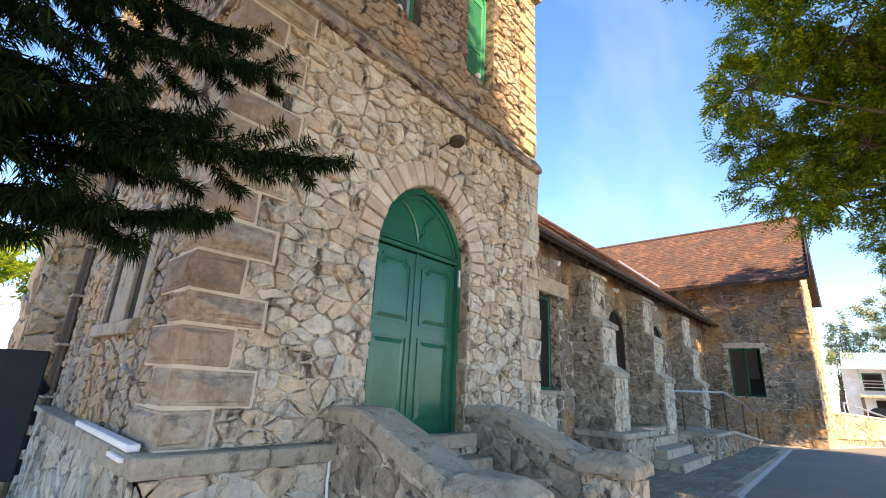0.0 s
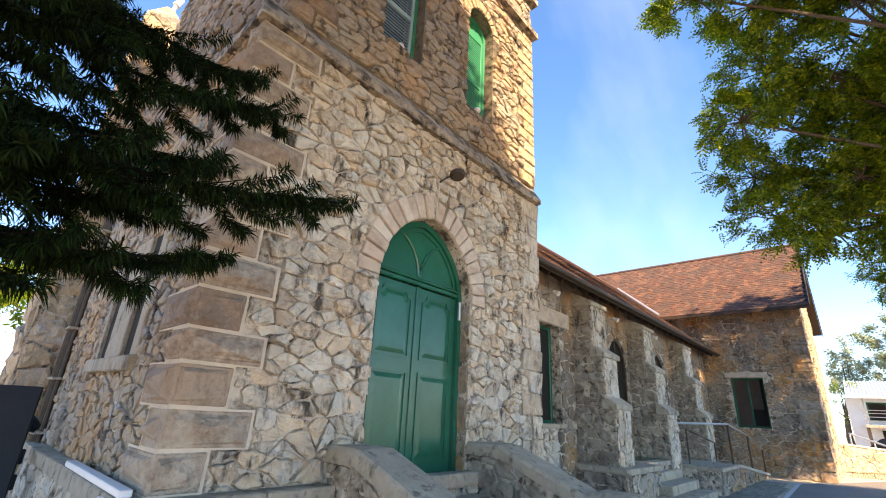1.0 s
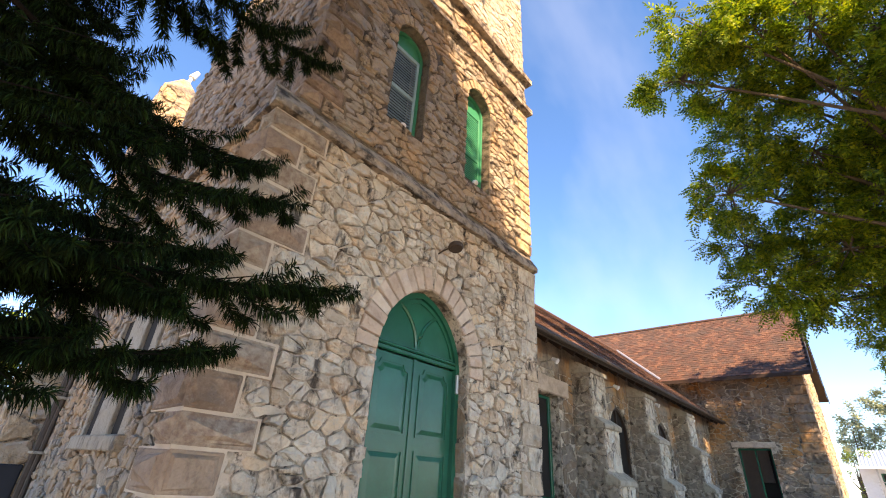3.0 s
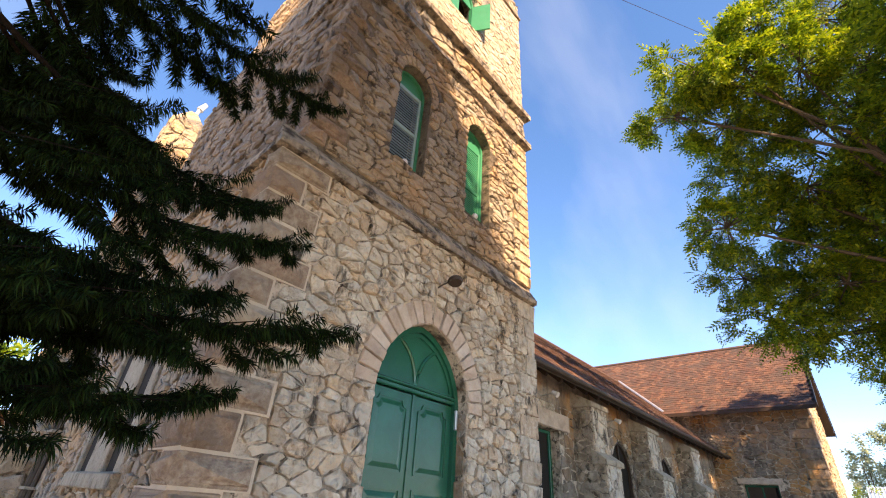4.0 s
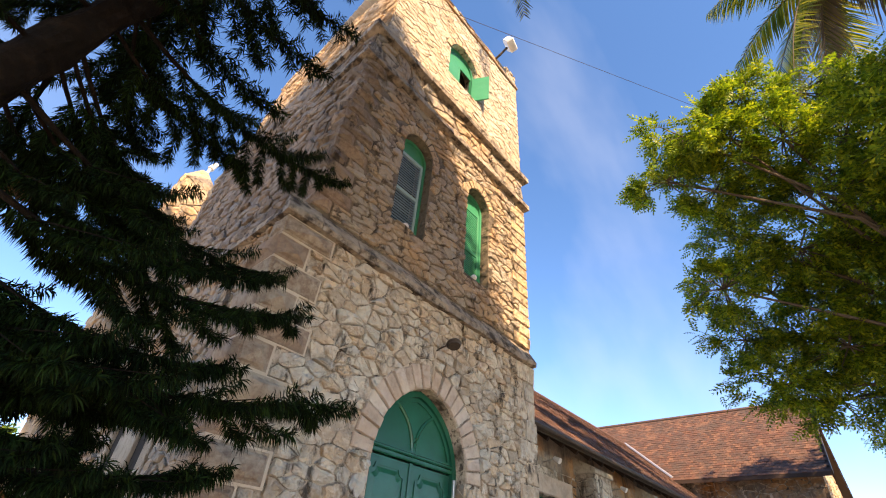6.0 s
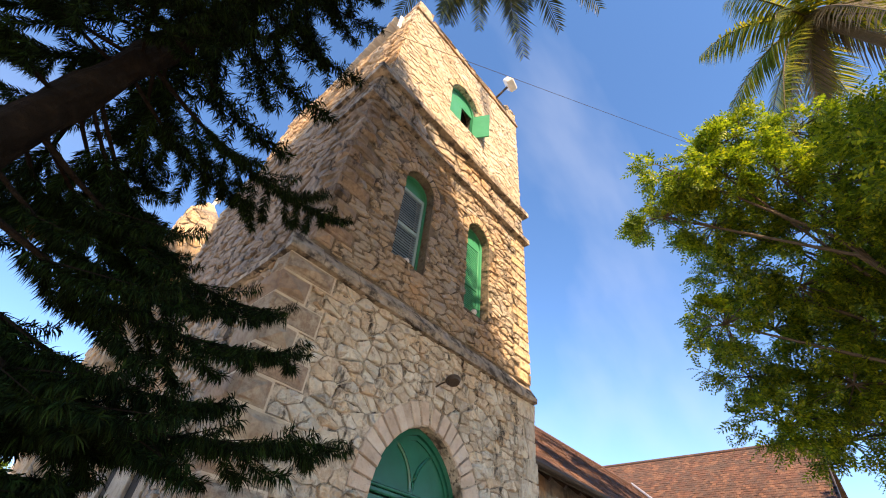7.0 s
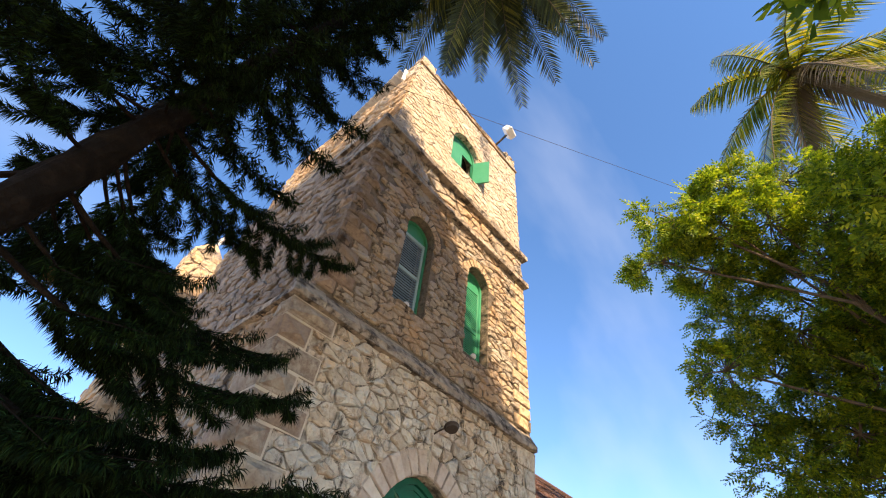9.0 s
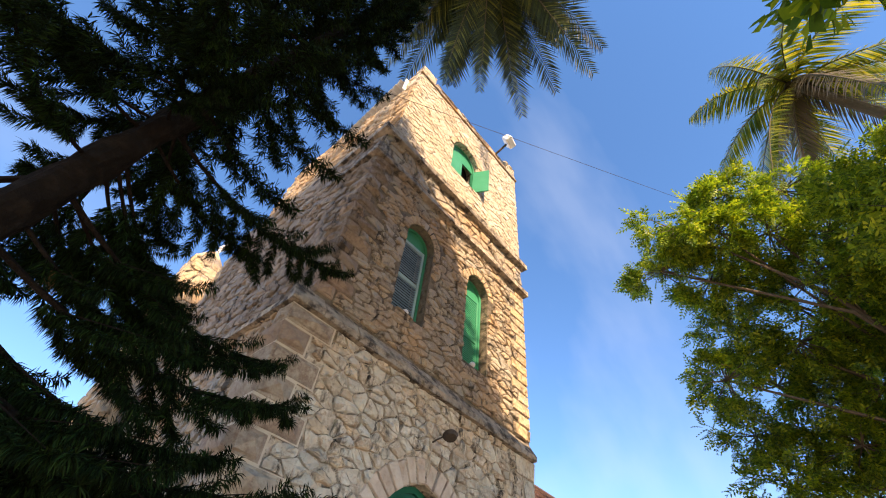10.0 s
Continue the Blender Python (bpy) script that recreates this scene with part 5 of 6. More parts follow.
# ---- platform, steps and railing beside the nave ----
plat = thing("platform", "low rubble platform with cement edge under the buttress", "platform")
box("core", 8.1, 9.9, -.05, NY, 0, .66, M_MORTAR, plat)
box("core", 9.9, 12.5, .24, NY, 0, .66, M_MORTAR, plat)
lay(plat, frame_of((0, -.05, 0), *XZ), [(8.1, 0), (9.9, 0), (9.9, .66), (8.1, .66)], [], .3, .2, M_RUBBLE_MID, 401)
lay(plat, frame_of((8.1, NY, 0), (0, -1, 0), (0, 0, 1)), [(0, 0), (1.05, 0), (1.05, .66), (0, .66)], [], .3, .2, M_RUBBLE_DARK, 402)
box("edge_slab", 8.04, 9.93, -.12, NY, .66, .77, M_CONC, plat, .015)
box("edge_slab", 9.935, 12.5, .19, NY, .66, .768, M_CONC, plat, .015)
st2 = thing("side_steps", "broad worn cement steps up to a side landing", "steps")
for i, (z, y) in enumerate(((.58, .03), (.39, -.32), (.20, -.68))):
    bm = bmesh.new()
    bm_box(bm, 9.96 - .18 * i, 11.85, y, .18, 0 if i == 2 else z - .19, z, .015)
    part("step", bm, M_CONC, st2)
land = thing("landing", "rubble-faced side landing with sloping ramp and cement edge", "landing")
prof = [(12.55, 0), (19.5, 0), (19.5, .06), (14.7, .56), (12.55, .56)]
slab("core", prof, [], 1.0, frame_of((0, -.66, 0), *XZ), M_MORTAR, land)
lay(land, frame_of((0, -.66, 0), *XZ), prof, [], .34, .17, M_RUBBLE_DARK, 403)
bm = bmesh.new()
rows = []
for x, z in ((12.5, .56), (14.7, .56), (19.55, .06)):
    rows.append([bm.verts.new((x, y, z + h)) for y, h in ((-.74, 0), (-.74, .08), (.99, .08), (.99, 0))])
for a, b in zip(rows, rows[1:]):
    for i in range(4):
        bm.faces.new((a[i], a[(i + 1) % 4], b[(i + 1) % 4], b[i]))
bm.faces.new(rows[0])
bm.faces.new(rows[-1][::-1])
bmesh.ops.recalc_face_normals(bm, faces=bm.faces)
part("edge_slab", bm, M_CONC, land)
rail = thing("handrail", "steel handrail on dark posts along the landing", "railing")
tube("top_rail", [(11.9, .33, 1.63), (14.4, -.62, 1.68), (17.1, -.62, 1.38), (19.5, -.62, .92)], .028, M_STEEL, rail)
for x, y, z0, z1 in ((11.9, .33, .766, 1.63), (14.4, -.62, .62, 1.68), (17.1, -.62, .36, 1.38), (19.5, -.62, .12, .92)):
    tube("post", [(x, y, z0), (x, y, z1)], .028, M_IRON, rail)
rail2 = thing("handrail", "short dark sloping handrail at the landing wall", "railing")
tube("top_rail", [(12.9, .1, 1.50), (15.9, .1, 1.12)], .022, M_IRON, rail2)
for x, z in ((12.9, 1.5), (15.9, 1.12)):
    tube("post", [(x, .1, .62 if x < 14 else .5), (x, .1, z)], .022, M_IRON, rail2)
bm = bmesh.new()
bm_box(bm, 10.4, 12.2, .45, .98, .770, .783)
tagged(part("door_mat", bm, M_GREEN), "thin green mat on the top step", "mat")

# ---- beyond the transept ----
kw = thing("boundary_wall", "low curved rubble boundary wall in warm sun", "wall")
KM = frame_of((26.6, -2.4, 0), (.75, -.66, 0), (0, 0, 1))
ko = [(0, 0), (4.2, 0), (4.2, .8), (.4, 1.15), (0, 1.15)]
slab("core", ko, [], .35, KM, M_MORTAR, kw)
lay(kw, KM, ko, [], .34, .24, M_RUBBLE_TAN, 501)
bm = bmesh.new()
bm_box(bm, -.05, 4.25, 1.13, 1.22, -.4, .06, .02)
for v in bm.verts:
    v.co.y -= max(0, v.co.x - .4) / 3.8 * .34
bmesh.ops.transform(bm, matrix=KM, verts=bm.verts)
part("coping", bm, M_VOUSS, kw)
bm = bmesh.new()
bm_box(bm, 4.25, 4.75, 0, .95, -.45, .1, .03, KM)
part("pier", bm, M_RUBBLE_TAN, kw)

# ---- vegetation ----
def fast_mesh(name, V, F, mat, parent=None, label=""):
    """A mesh from arrays; every face has the same number of corners."""
    V, F = np.asarray(V, np.float32), np.asarray(F, np.int32)
    me = bpy.data.meshes.new(name)
    me.vertices.add(len(V))
    me.vertices.foreach_set("co", V.ravel())
    me.loops.add(F.size)
    me.loops.foreach_set("vertex_index", F.ravel())
    me.polygons.add(len(F))
    k = F.shape[1]
    me.polygons.foreach_set("loop_start", np.arange(0, F.size, k, dtype=np.int32))
    me.polygons.foreach_set("loop_total", np.full(len(F), k, np.int32))
    me.update(calc_edges=True)
    for m in mat if isinstance(mat, (list, tuple)) else [mat]:
        me.materials.append(m)
    ob = new(name, me)
    if parent:
        ob.parent = parent
    if label:
        ob["label"] = label
    return ob

def unit(v):
    return v / (np.linalg.norm(v, axis=-1, keepdims=True) + 1e-9)

def needles(P, D, rs, length, width, per, droop):
    """Thin curved needles round twig points P with directions D."""
    P, D = np.repeat(P, per, 0), np.repeat(D, per, 0)
    r = unit(rs.normal(size=P.shape))
    side = unit(np.cross(D, r))
    side[:, 2] -= droop * rs.uniform(.2, 1, len(P))
    d = unit(side + D * rs.uniform(.25, .8, (len(P), 1)))
    L = length * rs.uniform(.6, 1.1, (len(P), 1))
    w = unit(np.cross(d, rs.normal(size=P.shape))) * width
    tip = P + d * L
    tip[:, 2] -= .22 * L[:, 0]
    mid = P + d * L * .55
    V = np.stack([P - w * .6, P + w * .6, mid + w, tip, mid - w], 1).reshape(-1, 3)
    k = np.arange(len(P))[:, None] * 5
    return V, np.concatenate([k + [[0, 1, 2]], k + [[0, 2, 4]], k + [[4, 2, 3]]], 0)

def curve_pts(a, b, sag, up, n):
    t = np.linspace(0, 1, n)[:, None]
    p = np.asarray(a) * (1 - t) + np.asarray(b) * t
    p[:, 2] += (-sag * np.sin(np.pi * t) + up * t ** 3)[:, 0]
    return p

conifer = thing("conifer_tree", "tall dark conifer with whorled drooping needle branches", "tree")
rs = np.random.RandomState(12)
trunk_at = lambda z: np.array((-2.66 + z * .13, -1.22 + z * .01, z))
tp = [Vector(trunk_at(z)) for z in np.linspace(-.1, 16, 110)]
tv, tf = tube_geo(tp, [.135 - .00095 * i + rs.uniform(-.006, .008) for i in range(110)], 18)
tv = [p + (p - Vector(trunk_at(p.z))).normalized() * (.030 * noise.noise(Vector((p.x * 16, p.y * 16, p.z * 3.5))) + .014 * noise.noise(p * 24)) for p in tv]
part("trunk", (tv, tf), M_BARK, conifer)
limbs = []   # start, tip
keys = [((.19, -1.46, 2.66), 2.95), ((-.05, -1.15, 3.28), 3.4), ((-.11, -.62, 3.80), 3.9), ((-.30, -1.25, 2.22), 2.5), ((.05, -.85, 4.95), 4.9), ((-.75, -.45, 2.35), 2.7), ((-.9, .1, 3.0), 3.2), ((-1.3, -.3, 2.05), 2.4)]
for tip in ((-1.05, -1.0, 2.5), (-.5, -.8, 2.55), (-.9, -.75, 2.25), (-.3, -.95, 2.85), (-1.0, -.5, 2.75), (-.95, -.55, 3.65), (-1.05, -.2, 4.05), (-.9, -1.1, 3.3)):
    keys.append((tip, tip[2] + .3))
for tip in ((-3.2, -1.8, 4.7), (-2.2, -2.5, 4.9), (-3.4, -1.2, 4.9), (-2.4, -2.3, 5.5), (-3.2, -.8, 5.3), (-1.6, -2.4, 5.3), (-2.9, -.2, 5.0), (-2.5, .1, 5.6), (-3.3, -1.5, 5.9), (-2.9, -1.9, 4.2), (-1.5, -.1, 5.2), (-1.6, -.2, 3.9), (-2.2, .2, 3.7), (-1.2, .2, 4.3), (-2.5, -.3, 4.4), (-.7, -.75, 5.4), (-.75, -.55, 4.75)):
    keys.append((tip, tip[2] - .05))
for tip, z in keys:
    limbs.append((trunk_at(z), np.array(tip)))
z = 2.5
while z < 14.5:
    reach = (2.6 if z < 4.5 else 2.25) * (1 - ((z - 2.5) / 13.5) ** 1.3) + .2
    a0 = rs.uniform(0, 6.28)
    whorl = 5 if 4.5 < z < 5.6 else 7
    for i in range(whorl):
        a = a0 + i * 6.283 / whorl + rs.uniform(-.25, .25)
        d = np.array((math.cos(a), math.sin(a), 0))
        L = reach * rs.uniform(.8, 1.08) * ((.60 if z > 5.5 else .82) if d[0] > .3 else 1)
        s = trunk_at(z + rs.uniform(-.1, .1))
        tip = s + d * L + (0, 0, rs.uniform(-.35, .1))
        if d[1] < -.25 and z < 7.5:
            L *= .55 if z < 5.6 else .85
            tip = s + d * L
            if z < 4.2:
                continue
        if z < 4.3 and d[0] > .2:
            continue
        if 3 < z < 5.4 and rs.rand() < (.62 if d[0] < .1 else .25):
            continue
        if 4.3 < z < 5.8 and d[0] > .85:
            continue
        limbs.append((s, tip))
    z += .50 if z < 5 else .52
BV, BF = [], []
NV, NF2, nb = [], [], 0
DV, DF, db = [], [], 0
for s, tip in limbs:
    L = np.linalg.norm(tip - s)
    n = 14
    ax = curve_pts(s, tip, .10 * L, .10 * L * .6, n)
    tg = unit(np.gradient(ax, axis=0))
    v, f = tube_geo([Vector(p) for p in ax[::2]], [.026 * (1 - .11 * i) * max(.6, L / 2.7) for i in range(len(ax[::2]))], 5, len(BV))
    BV += v
    BF += f
    fine = s[2] < 5.2
    tw_p, tw_d = [ax[4:]], [tg[4:]]
    steps = int(L / (.10 if fine else .12))
    for i in range(steps):
        t = .22 + .74 * i / steps
        k = t * (n - 1)
        i0 = int(k)
        p = ax[i0] + (ax[min(i0 + 1, n - 1)] - ax[i0]) * (k - i0)
        dr = tg[i0]
        sd = np.cross(dr, (0, 0, 1))
        sd = sd / (np.linalg.norm(sd) + 1e-6) * (1 if i % 2 else -1)
        l = (.62 * (1 - t) + .22) * rs.uniform(.7, 1.15) * min(1, L / 2.2) * (1 if fine else .78)
        e2 = p + (sd * rs.uniform(.35, .85) + dr * rs.uniform(.5, .8)) * l + (0, 0, rs.uniform(-.55, .22) * l)
        q = curve_pts(p, e2, .10 * l, .07 * l, 2 + int(l / (.013 if fine else .026)))
        tw_p.append(q)
        tw_d.append(unit(np.gradient(q, axis=0)))
        b = len(BV)
        w = .006
        BV += [Vector(p + (0, 0, w)), Vector(p - (0, 0, w)), Vector(e2)]
        BF.append((b, b + 1, b + 2))
    P, D = np.concatenate(tw_p), np.concatenate(tw_d)
    axd = curve_pts(s, tip, .10 * L, .06 * L, int(L / .02))[int(L / .02 * .3):]
    P, D = np.concatenate([P, axd]), np.concatenate([D, np.repeat([unit(tip - s)], len(axd), 0)])
    v, f = needles(P, D, rs, .08 if fine else .11, .0033 if fine else .0052, 11 if fine else 8, .75 if fine else .55)
    NV.append(v)
    NF2.append(f + nb)
    nb += len(v)
    if fine and rs.rand() < .16:
        q = ax[rs.randint(4, 10)]
        pts = q + rs.normal(size=(40, 3)) * (.03, .03, .05) - (0, 0, .10)
        v, f = needles(pts, np.repeat([[0, 0, -1.]], 40, 0), rs, .14, .005, 3, .9)
        DV.append(v)
        DF.append(f + db)
        db += len(v)
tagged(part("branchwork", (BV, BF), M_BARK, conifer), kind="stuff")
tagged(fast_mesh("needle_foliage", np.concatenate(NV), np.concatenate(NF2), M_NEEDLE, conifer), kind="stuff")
tagged(fast_mesh("dead_needles", np.concatenate(DV), np.concatenate(DF), M_DEADN, conifer, "brown dead needle tufts"), kind="stuff")

# a feathery leaf: a midrib with paired narrow leaflets, one unit long
def feather(pairs, lw, ll, droop):
    V, F = [], []
    for i in range(pairs):
        t = .12 + .86 * i / (pairs - 1)
        l = ll * (math.sin(math.pi * min(1, .18 + t * .8)) ** .7)
        for s in (-1, 1):
            b = len(V)
            dz = -droop * t * t
            V += [(t - lw * .3, 0, dz), (t + lw * .5, s * l * .5, dz + .02), (t + .10, s * l, dz - .05), (t - lw * .5 + .05, s * l * .5, dz + .015)]
            F.append((b, b + 1, b + 2, b + 3) if s > 0 else (b + 3, b + 2, b + 1, b))
    b = len(V)
    V += [(0, -.012, 0), (1, -.004, -droop), (1, .004, -droop), (0, .012, 0)]
    F.append((b, b + 1, b + 2, b + 3))
    return np.array(V), np.array(F)

def scatter(P, D, U, S, tv, tf):
    """Copies of a leaf at P, along D, with the up side U and the size S, as one mesh."""
    x = unit(D)
    y = unit(np.cross(U, x))
    zz = np.cross(x, y)
    V = P[:, None, :] + S[:, None, None] * (tv[None, :, 0:1] * x[:, None] + tv[None, :, 1:2] * y[:, None] + tv[None, :, 2:3] * zz[:, None])
    F = tf[None] + (np.arange(len(P)) * len(tv))[:, None, None]
    return V.reshape(-1, 3), F.reshape(-1, tf.shape[1])

def leafy_tree(label, base, fork, blobs, per, size, mat, bark, seed, tv, tf, rad=.25, name="tree"):
    """Trunk, limbs to each clump, and clumps of leaves that hang outwards."""
    t = thing(name, label, "tree")
    rs = np.random.RandomState(seed)
    base, fork = Vector(base), Vector(fork)
    part("trunk", tube_geo([base, base.lerp(fork, .5) + Vector((.15, .1, 0)), fork], [rad, rad * .85, rad * .7], 10), bark, t)
    LV, LF = [], []
    Ps, Ds, Us, Ss = [], [], [], []
    for c, r in blobs:
        c = np.array(c, float)
        r = np.array(r, float)
        mid = (np.array(fork) * .5 + c * .5) + rs.normal(size=3) * .3 + (0, 0, .3)
        v, f = tube_geo([fork, Vector(mid), Vector(c)], [rad * .28, rad * .13, .02], 6, len(LV))
        LV += v
        LF += f
        n = int(per * (r[0] * r[1] * r[2]) ** .66)
        tw = max(4, n // 26)
        d = unit(rs.normal(size=(tw, 3)))
        ends = c + d * r * rs.uniform(.45, 1.05, (tw, 1))
        for e in ends:
            b = len(LV)
            m2 = c * .4 + e * .6 + rs.normal(size=3) * .08
            v, f = tube_geo([Vector(c), Vector(m2), Vector(e)], [.02, .012, .004], 3, b)
            LV += v
            LF += f
        k = rs.randint(0, tw, n)
        p = ends[k] * (1 - (u := rs.uniform(0, .45, (n, 1)) ** 1.2)) + c * u + rs.normal(size=(n, 3)) * .10
        out = unit(p - c)
        dd = unit(out * .8 + rs.normal(size=(n, 3)) * .55 + (0, 0, -.25))
        uu = unit(np.array((0, 0, 1.)) + rs.normal(size=(n, 3)) * .45)
        Ps.append(p)
        Ds.append(dd)
        Us.append(uu)
        Ss.append(size * rs.uniform(.65, 1.2, n))
    tagged(part("branchwork", (LV, LF), bark, t), kind="stuff")
    V, F = scatter(np.concatenate(Ps), np.concatenate(Ds), np.concatenate(Us), np.concatenate(Ss), tv, tf)
    tagged(fast_mesh("crown", V, F, mat, t), kind="stuff")
    return t

fv, ff = feather(5, .23, .33, .22)
rb = np.random.RandomState(31)
blobs = []
def clump(x, y, z, rx, ry, rz):
    blobs.append(((x, y, z), (rx, ry, rz)))
# crown over the drive: high tiers near the tower, hanging tiers towards the transept
for q in ((5.9, -4.4, 10.5), (7.0, -5.4, 11.0), (7.0, -6.7, 9.9), (5.4, -3.2, 9.6), (5.9, -3.9, 9.5), (6.5, -4.7, 9.5), (7.2, -5.6, 9.5), (6.2, -2.5, 9.4), (6.9, -3.3, 9.2), (7.7, -4.1, 9.3),
          (7.3, -4.8, 8.6), (8.5, -5.8, 8.9), (7.9, -3.3, 8.4), (8.2, -4.2, 8.0), (8.6, -5.0, 8.0), (7.7, -2.7, 7.3), (9.0, -3.4, 7.6), (9.7, -4.3, 7.6), (8.9, -5.0, 7.0),
          (9.3, -2.6, 6.8), (9.9, -3.5, 6.6), (8.9, -4.2, 6.1), (9.2, -5.0, 5.9), (9.0, -2.9, 5.6), (10.4, -3.7, 5.6), (10.2, -5.1, 5.4)):
    clump(q[0] + .35, q[1] - .2, q[2], .95, .95, .65)
# clumps added, mostly out of view, to keep sun off transept and nave
for q in ((16.5, -7.0, 9.0), (15.2, -6.0, 8.0), (17.2, -6.0, 7.6), (14.0, -7.5, 10.0), (12.0, -7.0, 10.5), (9.0, -7.5, 10.5), (11.0, -6.0, 9.0), (13.0, -6.2, 8.0), (6.2, -6.8, 8.2), (8.0, -6.6, 8.0), (10.2, -6.4, 7.6), (12.0, -5.6, 6.8), (16.8, -7.5, 6.4), (17.5, -8.5, 7.6), (15.9, -6.5, 11.0), (17.0, -8.0, 10.6), (16.0, -5.6, 6.0), (4.8, -7.0, 6.6), (7.5, -6.9, 6.2), (9.5, -6.9, 6.3), (11.5, -6.8, 6.5), (13.6, -6.6, 6.3)):
    clump(*q, 1.7, 1.5, 1.0)
# one more row added only to shade the nave wall
for i in range(10):
    clump(6.3 + i * .95, -8.6 + .5 * math.sin(i * 2.1), 9.6 + .9 * math.sin(i * 1.7), 1.3, 1.1, .9)
leafy_tree("broad spreading tree with feathery bright green leaves", (11.2, -9.2, 0), (10.6, -7.4, 5.2), blobs, 620, .29, M_LEAF, M_LIMB, 32, fv, ff, .28, "flame_tree")

sv, sf = feather(3, .38, .5, .12)
# unseen tall tree added behind the walker, crown shaped to shade the tower's foot
blobs = []
rb = np.random.RandomState(41)
# crown outline: the tower's shadow edge traced back towards the sun
edge = ((-9, 24.4), (-6.75, 21.2), (-4.2, 17.5), (-2.75, 16.05), (-2.14, 14.7), (-1.72, 13.6), (-1.34, 12.7), (-.63, 12.25), (.5, 12.1), (2.6, 11.8))
def crown_top(x):
    return float(np.interp(x, [p[0] for p in edge], [p[1] for p in edge]))
for i in range(46):
    x = -8.6 + i * .24
    clump(x, -8.46 + rb.uniform(-.25, .25), crown_top(x) - .92 + rb.uniform(-.06, .06), .55, .7, .5)
for i in range(24):
    x = -8.6 + i * .47
    for drop in (1.6, 2.5):
        clump(x, -8.5 + rb.uniform(-.4, .4), crown_top(x) - drop, .9, .9, .75)
for i in range(14):
    clump(rb.uniform(-.3, 3.0), rb.uniform(-12.6, -11.4), rb.uniform(11.0, 14.0), 1.1, 1.0, .8)
for q in ((-4.7, 8.0), (-4.1, 7.6), (-5.2, 7.9), (-4.5, 8.7), (-3.5, 8.1)):
    clump(q[0], -8.5, q[1], .9, .8, .6)
for i in range(40):
    x = rb.uniform(-8.5, 2.2)
    clump(x, rb.uniform(-9.6, -7.6), rb.uniform(6.9, min(17, crown_top(x) - 1.8)), 1.4, 1.3, 1.0)
leafy_tree("unseen dense feathery tree added to shade the tower", (-3.4, -11.5, 0), (-3.2, -9.6, 5.6), blobs, 250, .8, M_LEAF, M_LIMB, 42, sv, sf, .4, "unseen_shade_tree")

# a second unseen tree, added to shade the drive
blobs = []
for i in range(56):
    clump(rb.uniform(1.5, 11.0), rb.uniform(-18.5, -14.5), rb.uniform(10.0, 12.5), 1.8, 1.7, 1.1)
leafy_tree("unseen tree added across the drive to shade it", (8.5, -17.5, 0), (8.3, -16.4, 5.4), blobs, 130, .9, M_LEAF, M_LIMB, 43, sv, sf, .36, "unseen_shade_tree")

# ---- palms ----
def palm_tree(label, base, crown, fronds, length, seed, dry=2, lean=(0, 0), low=-.6, turn=0.0, sag=.6, hang=.75, mat=M_PALM, wide=.034):
    t = thing("coconut_palm", label, "palm tree", group="coconut palms")
    rs = np.random.RandomState(seed)
    base, crown = Vector(base), Vector(crown)
    pts = [base.lerp(crown, k) + Vector((lean[0], lean[1], 0)) * math.sin(k * math.pi) for k in np.linspace(0, 1, 12)]
    part("trunk", tube_geo(pts, [.19 - .006 * i + (.012 if i % 2 else 0) for i in range(12)], 10), M_LIMB, t)
    for i in range(fronds):
        a = i * 2.4 + rs.uniform(-.2, .2) + turn
        rise = rs.uniform(-.3, .95) if i < fronds - 6 else rs.uniform(low - .4, low)
        L = length * rs.uniform(.85, 1.1)
        d = np.array((math.cos(a), math.sin(a), 0))
        n = 84
        s = np.linspace(0, 1, n)[:, None]
        R = np.array(crown) + d * (s * L * math.cos(rise * .8)) + np.array((0, 0, 1.)) * (s * L * math.sin(rise) - (s ** 2) * L * sag)
        tg = unit(np.gradient(R, axis=0))
        sd = unit(np.cross(tg, (0, 0, 1.)))
        fr = part("frond", tube_geo([Vector(p) for p in R[::7]], [.035 * (1 - .075 * k) for k in range(len(R[::7]))], 5), M_LIMB, t)
        V, F = [], []
        for k in range(4, n):
            f = k / n
            ll = 1.2 * math.sin(math.pi * min(1, .12 + f * .86)) ** .6 * L / 4.5 * rs.uniform(.8, 1.1)
            for sg in (-1, 1):
                dr = sd[k] * sg * .8 + tg[k] * .55 + np.array((0, 0, -hang * rs.uniform(.5, 1.2)))
                dr /= np.linalg.norm(dr)
                w = tg[k] * wide
                m = R[k] + dr * ll * .5
                e3 = R[k] + dr * ll + np.array((0, 0, -.16 * ll))
                b = len(V)
                V += [R[k] - w * .6, R[k] + w * .6, m + w, m - w, e3]
                F += [(b, b + 1, b + 2), (b, b + 2, b + 3), (b + 3, b + 2, b + 4)]
        fast_mesh("leaf_blade", V, F, M_PALMDRY if i >= fronds - dry else mat, fr)
    for i in range(7):
        a = i * .9
        bm = bmesh.new()
        bmesh.ops.create_icosphere(bm, subdivisions=2, radius=.12, matrix=Matrix.Translation(crown + Vector((math.cos(a) * .22, math.sin(a) * .22, -.25))) @ Matrix.Diagonal((1, 1, 1.25, 1)))
        part("coconut", bm, M_PALMDRY, t)
    return t
palm_tree("tall coconut palm with yellowing fronds above the trees", (12.4, -14.5, 0), (8.55, -7.78, 16.2), 20, 3.7, 53, 4, sag=.85, hang=.95, wide=.03)
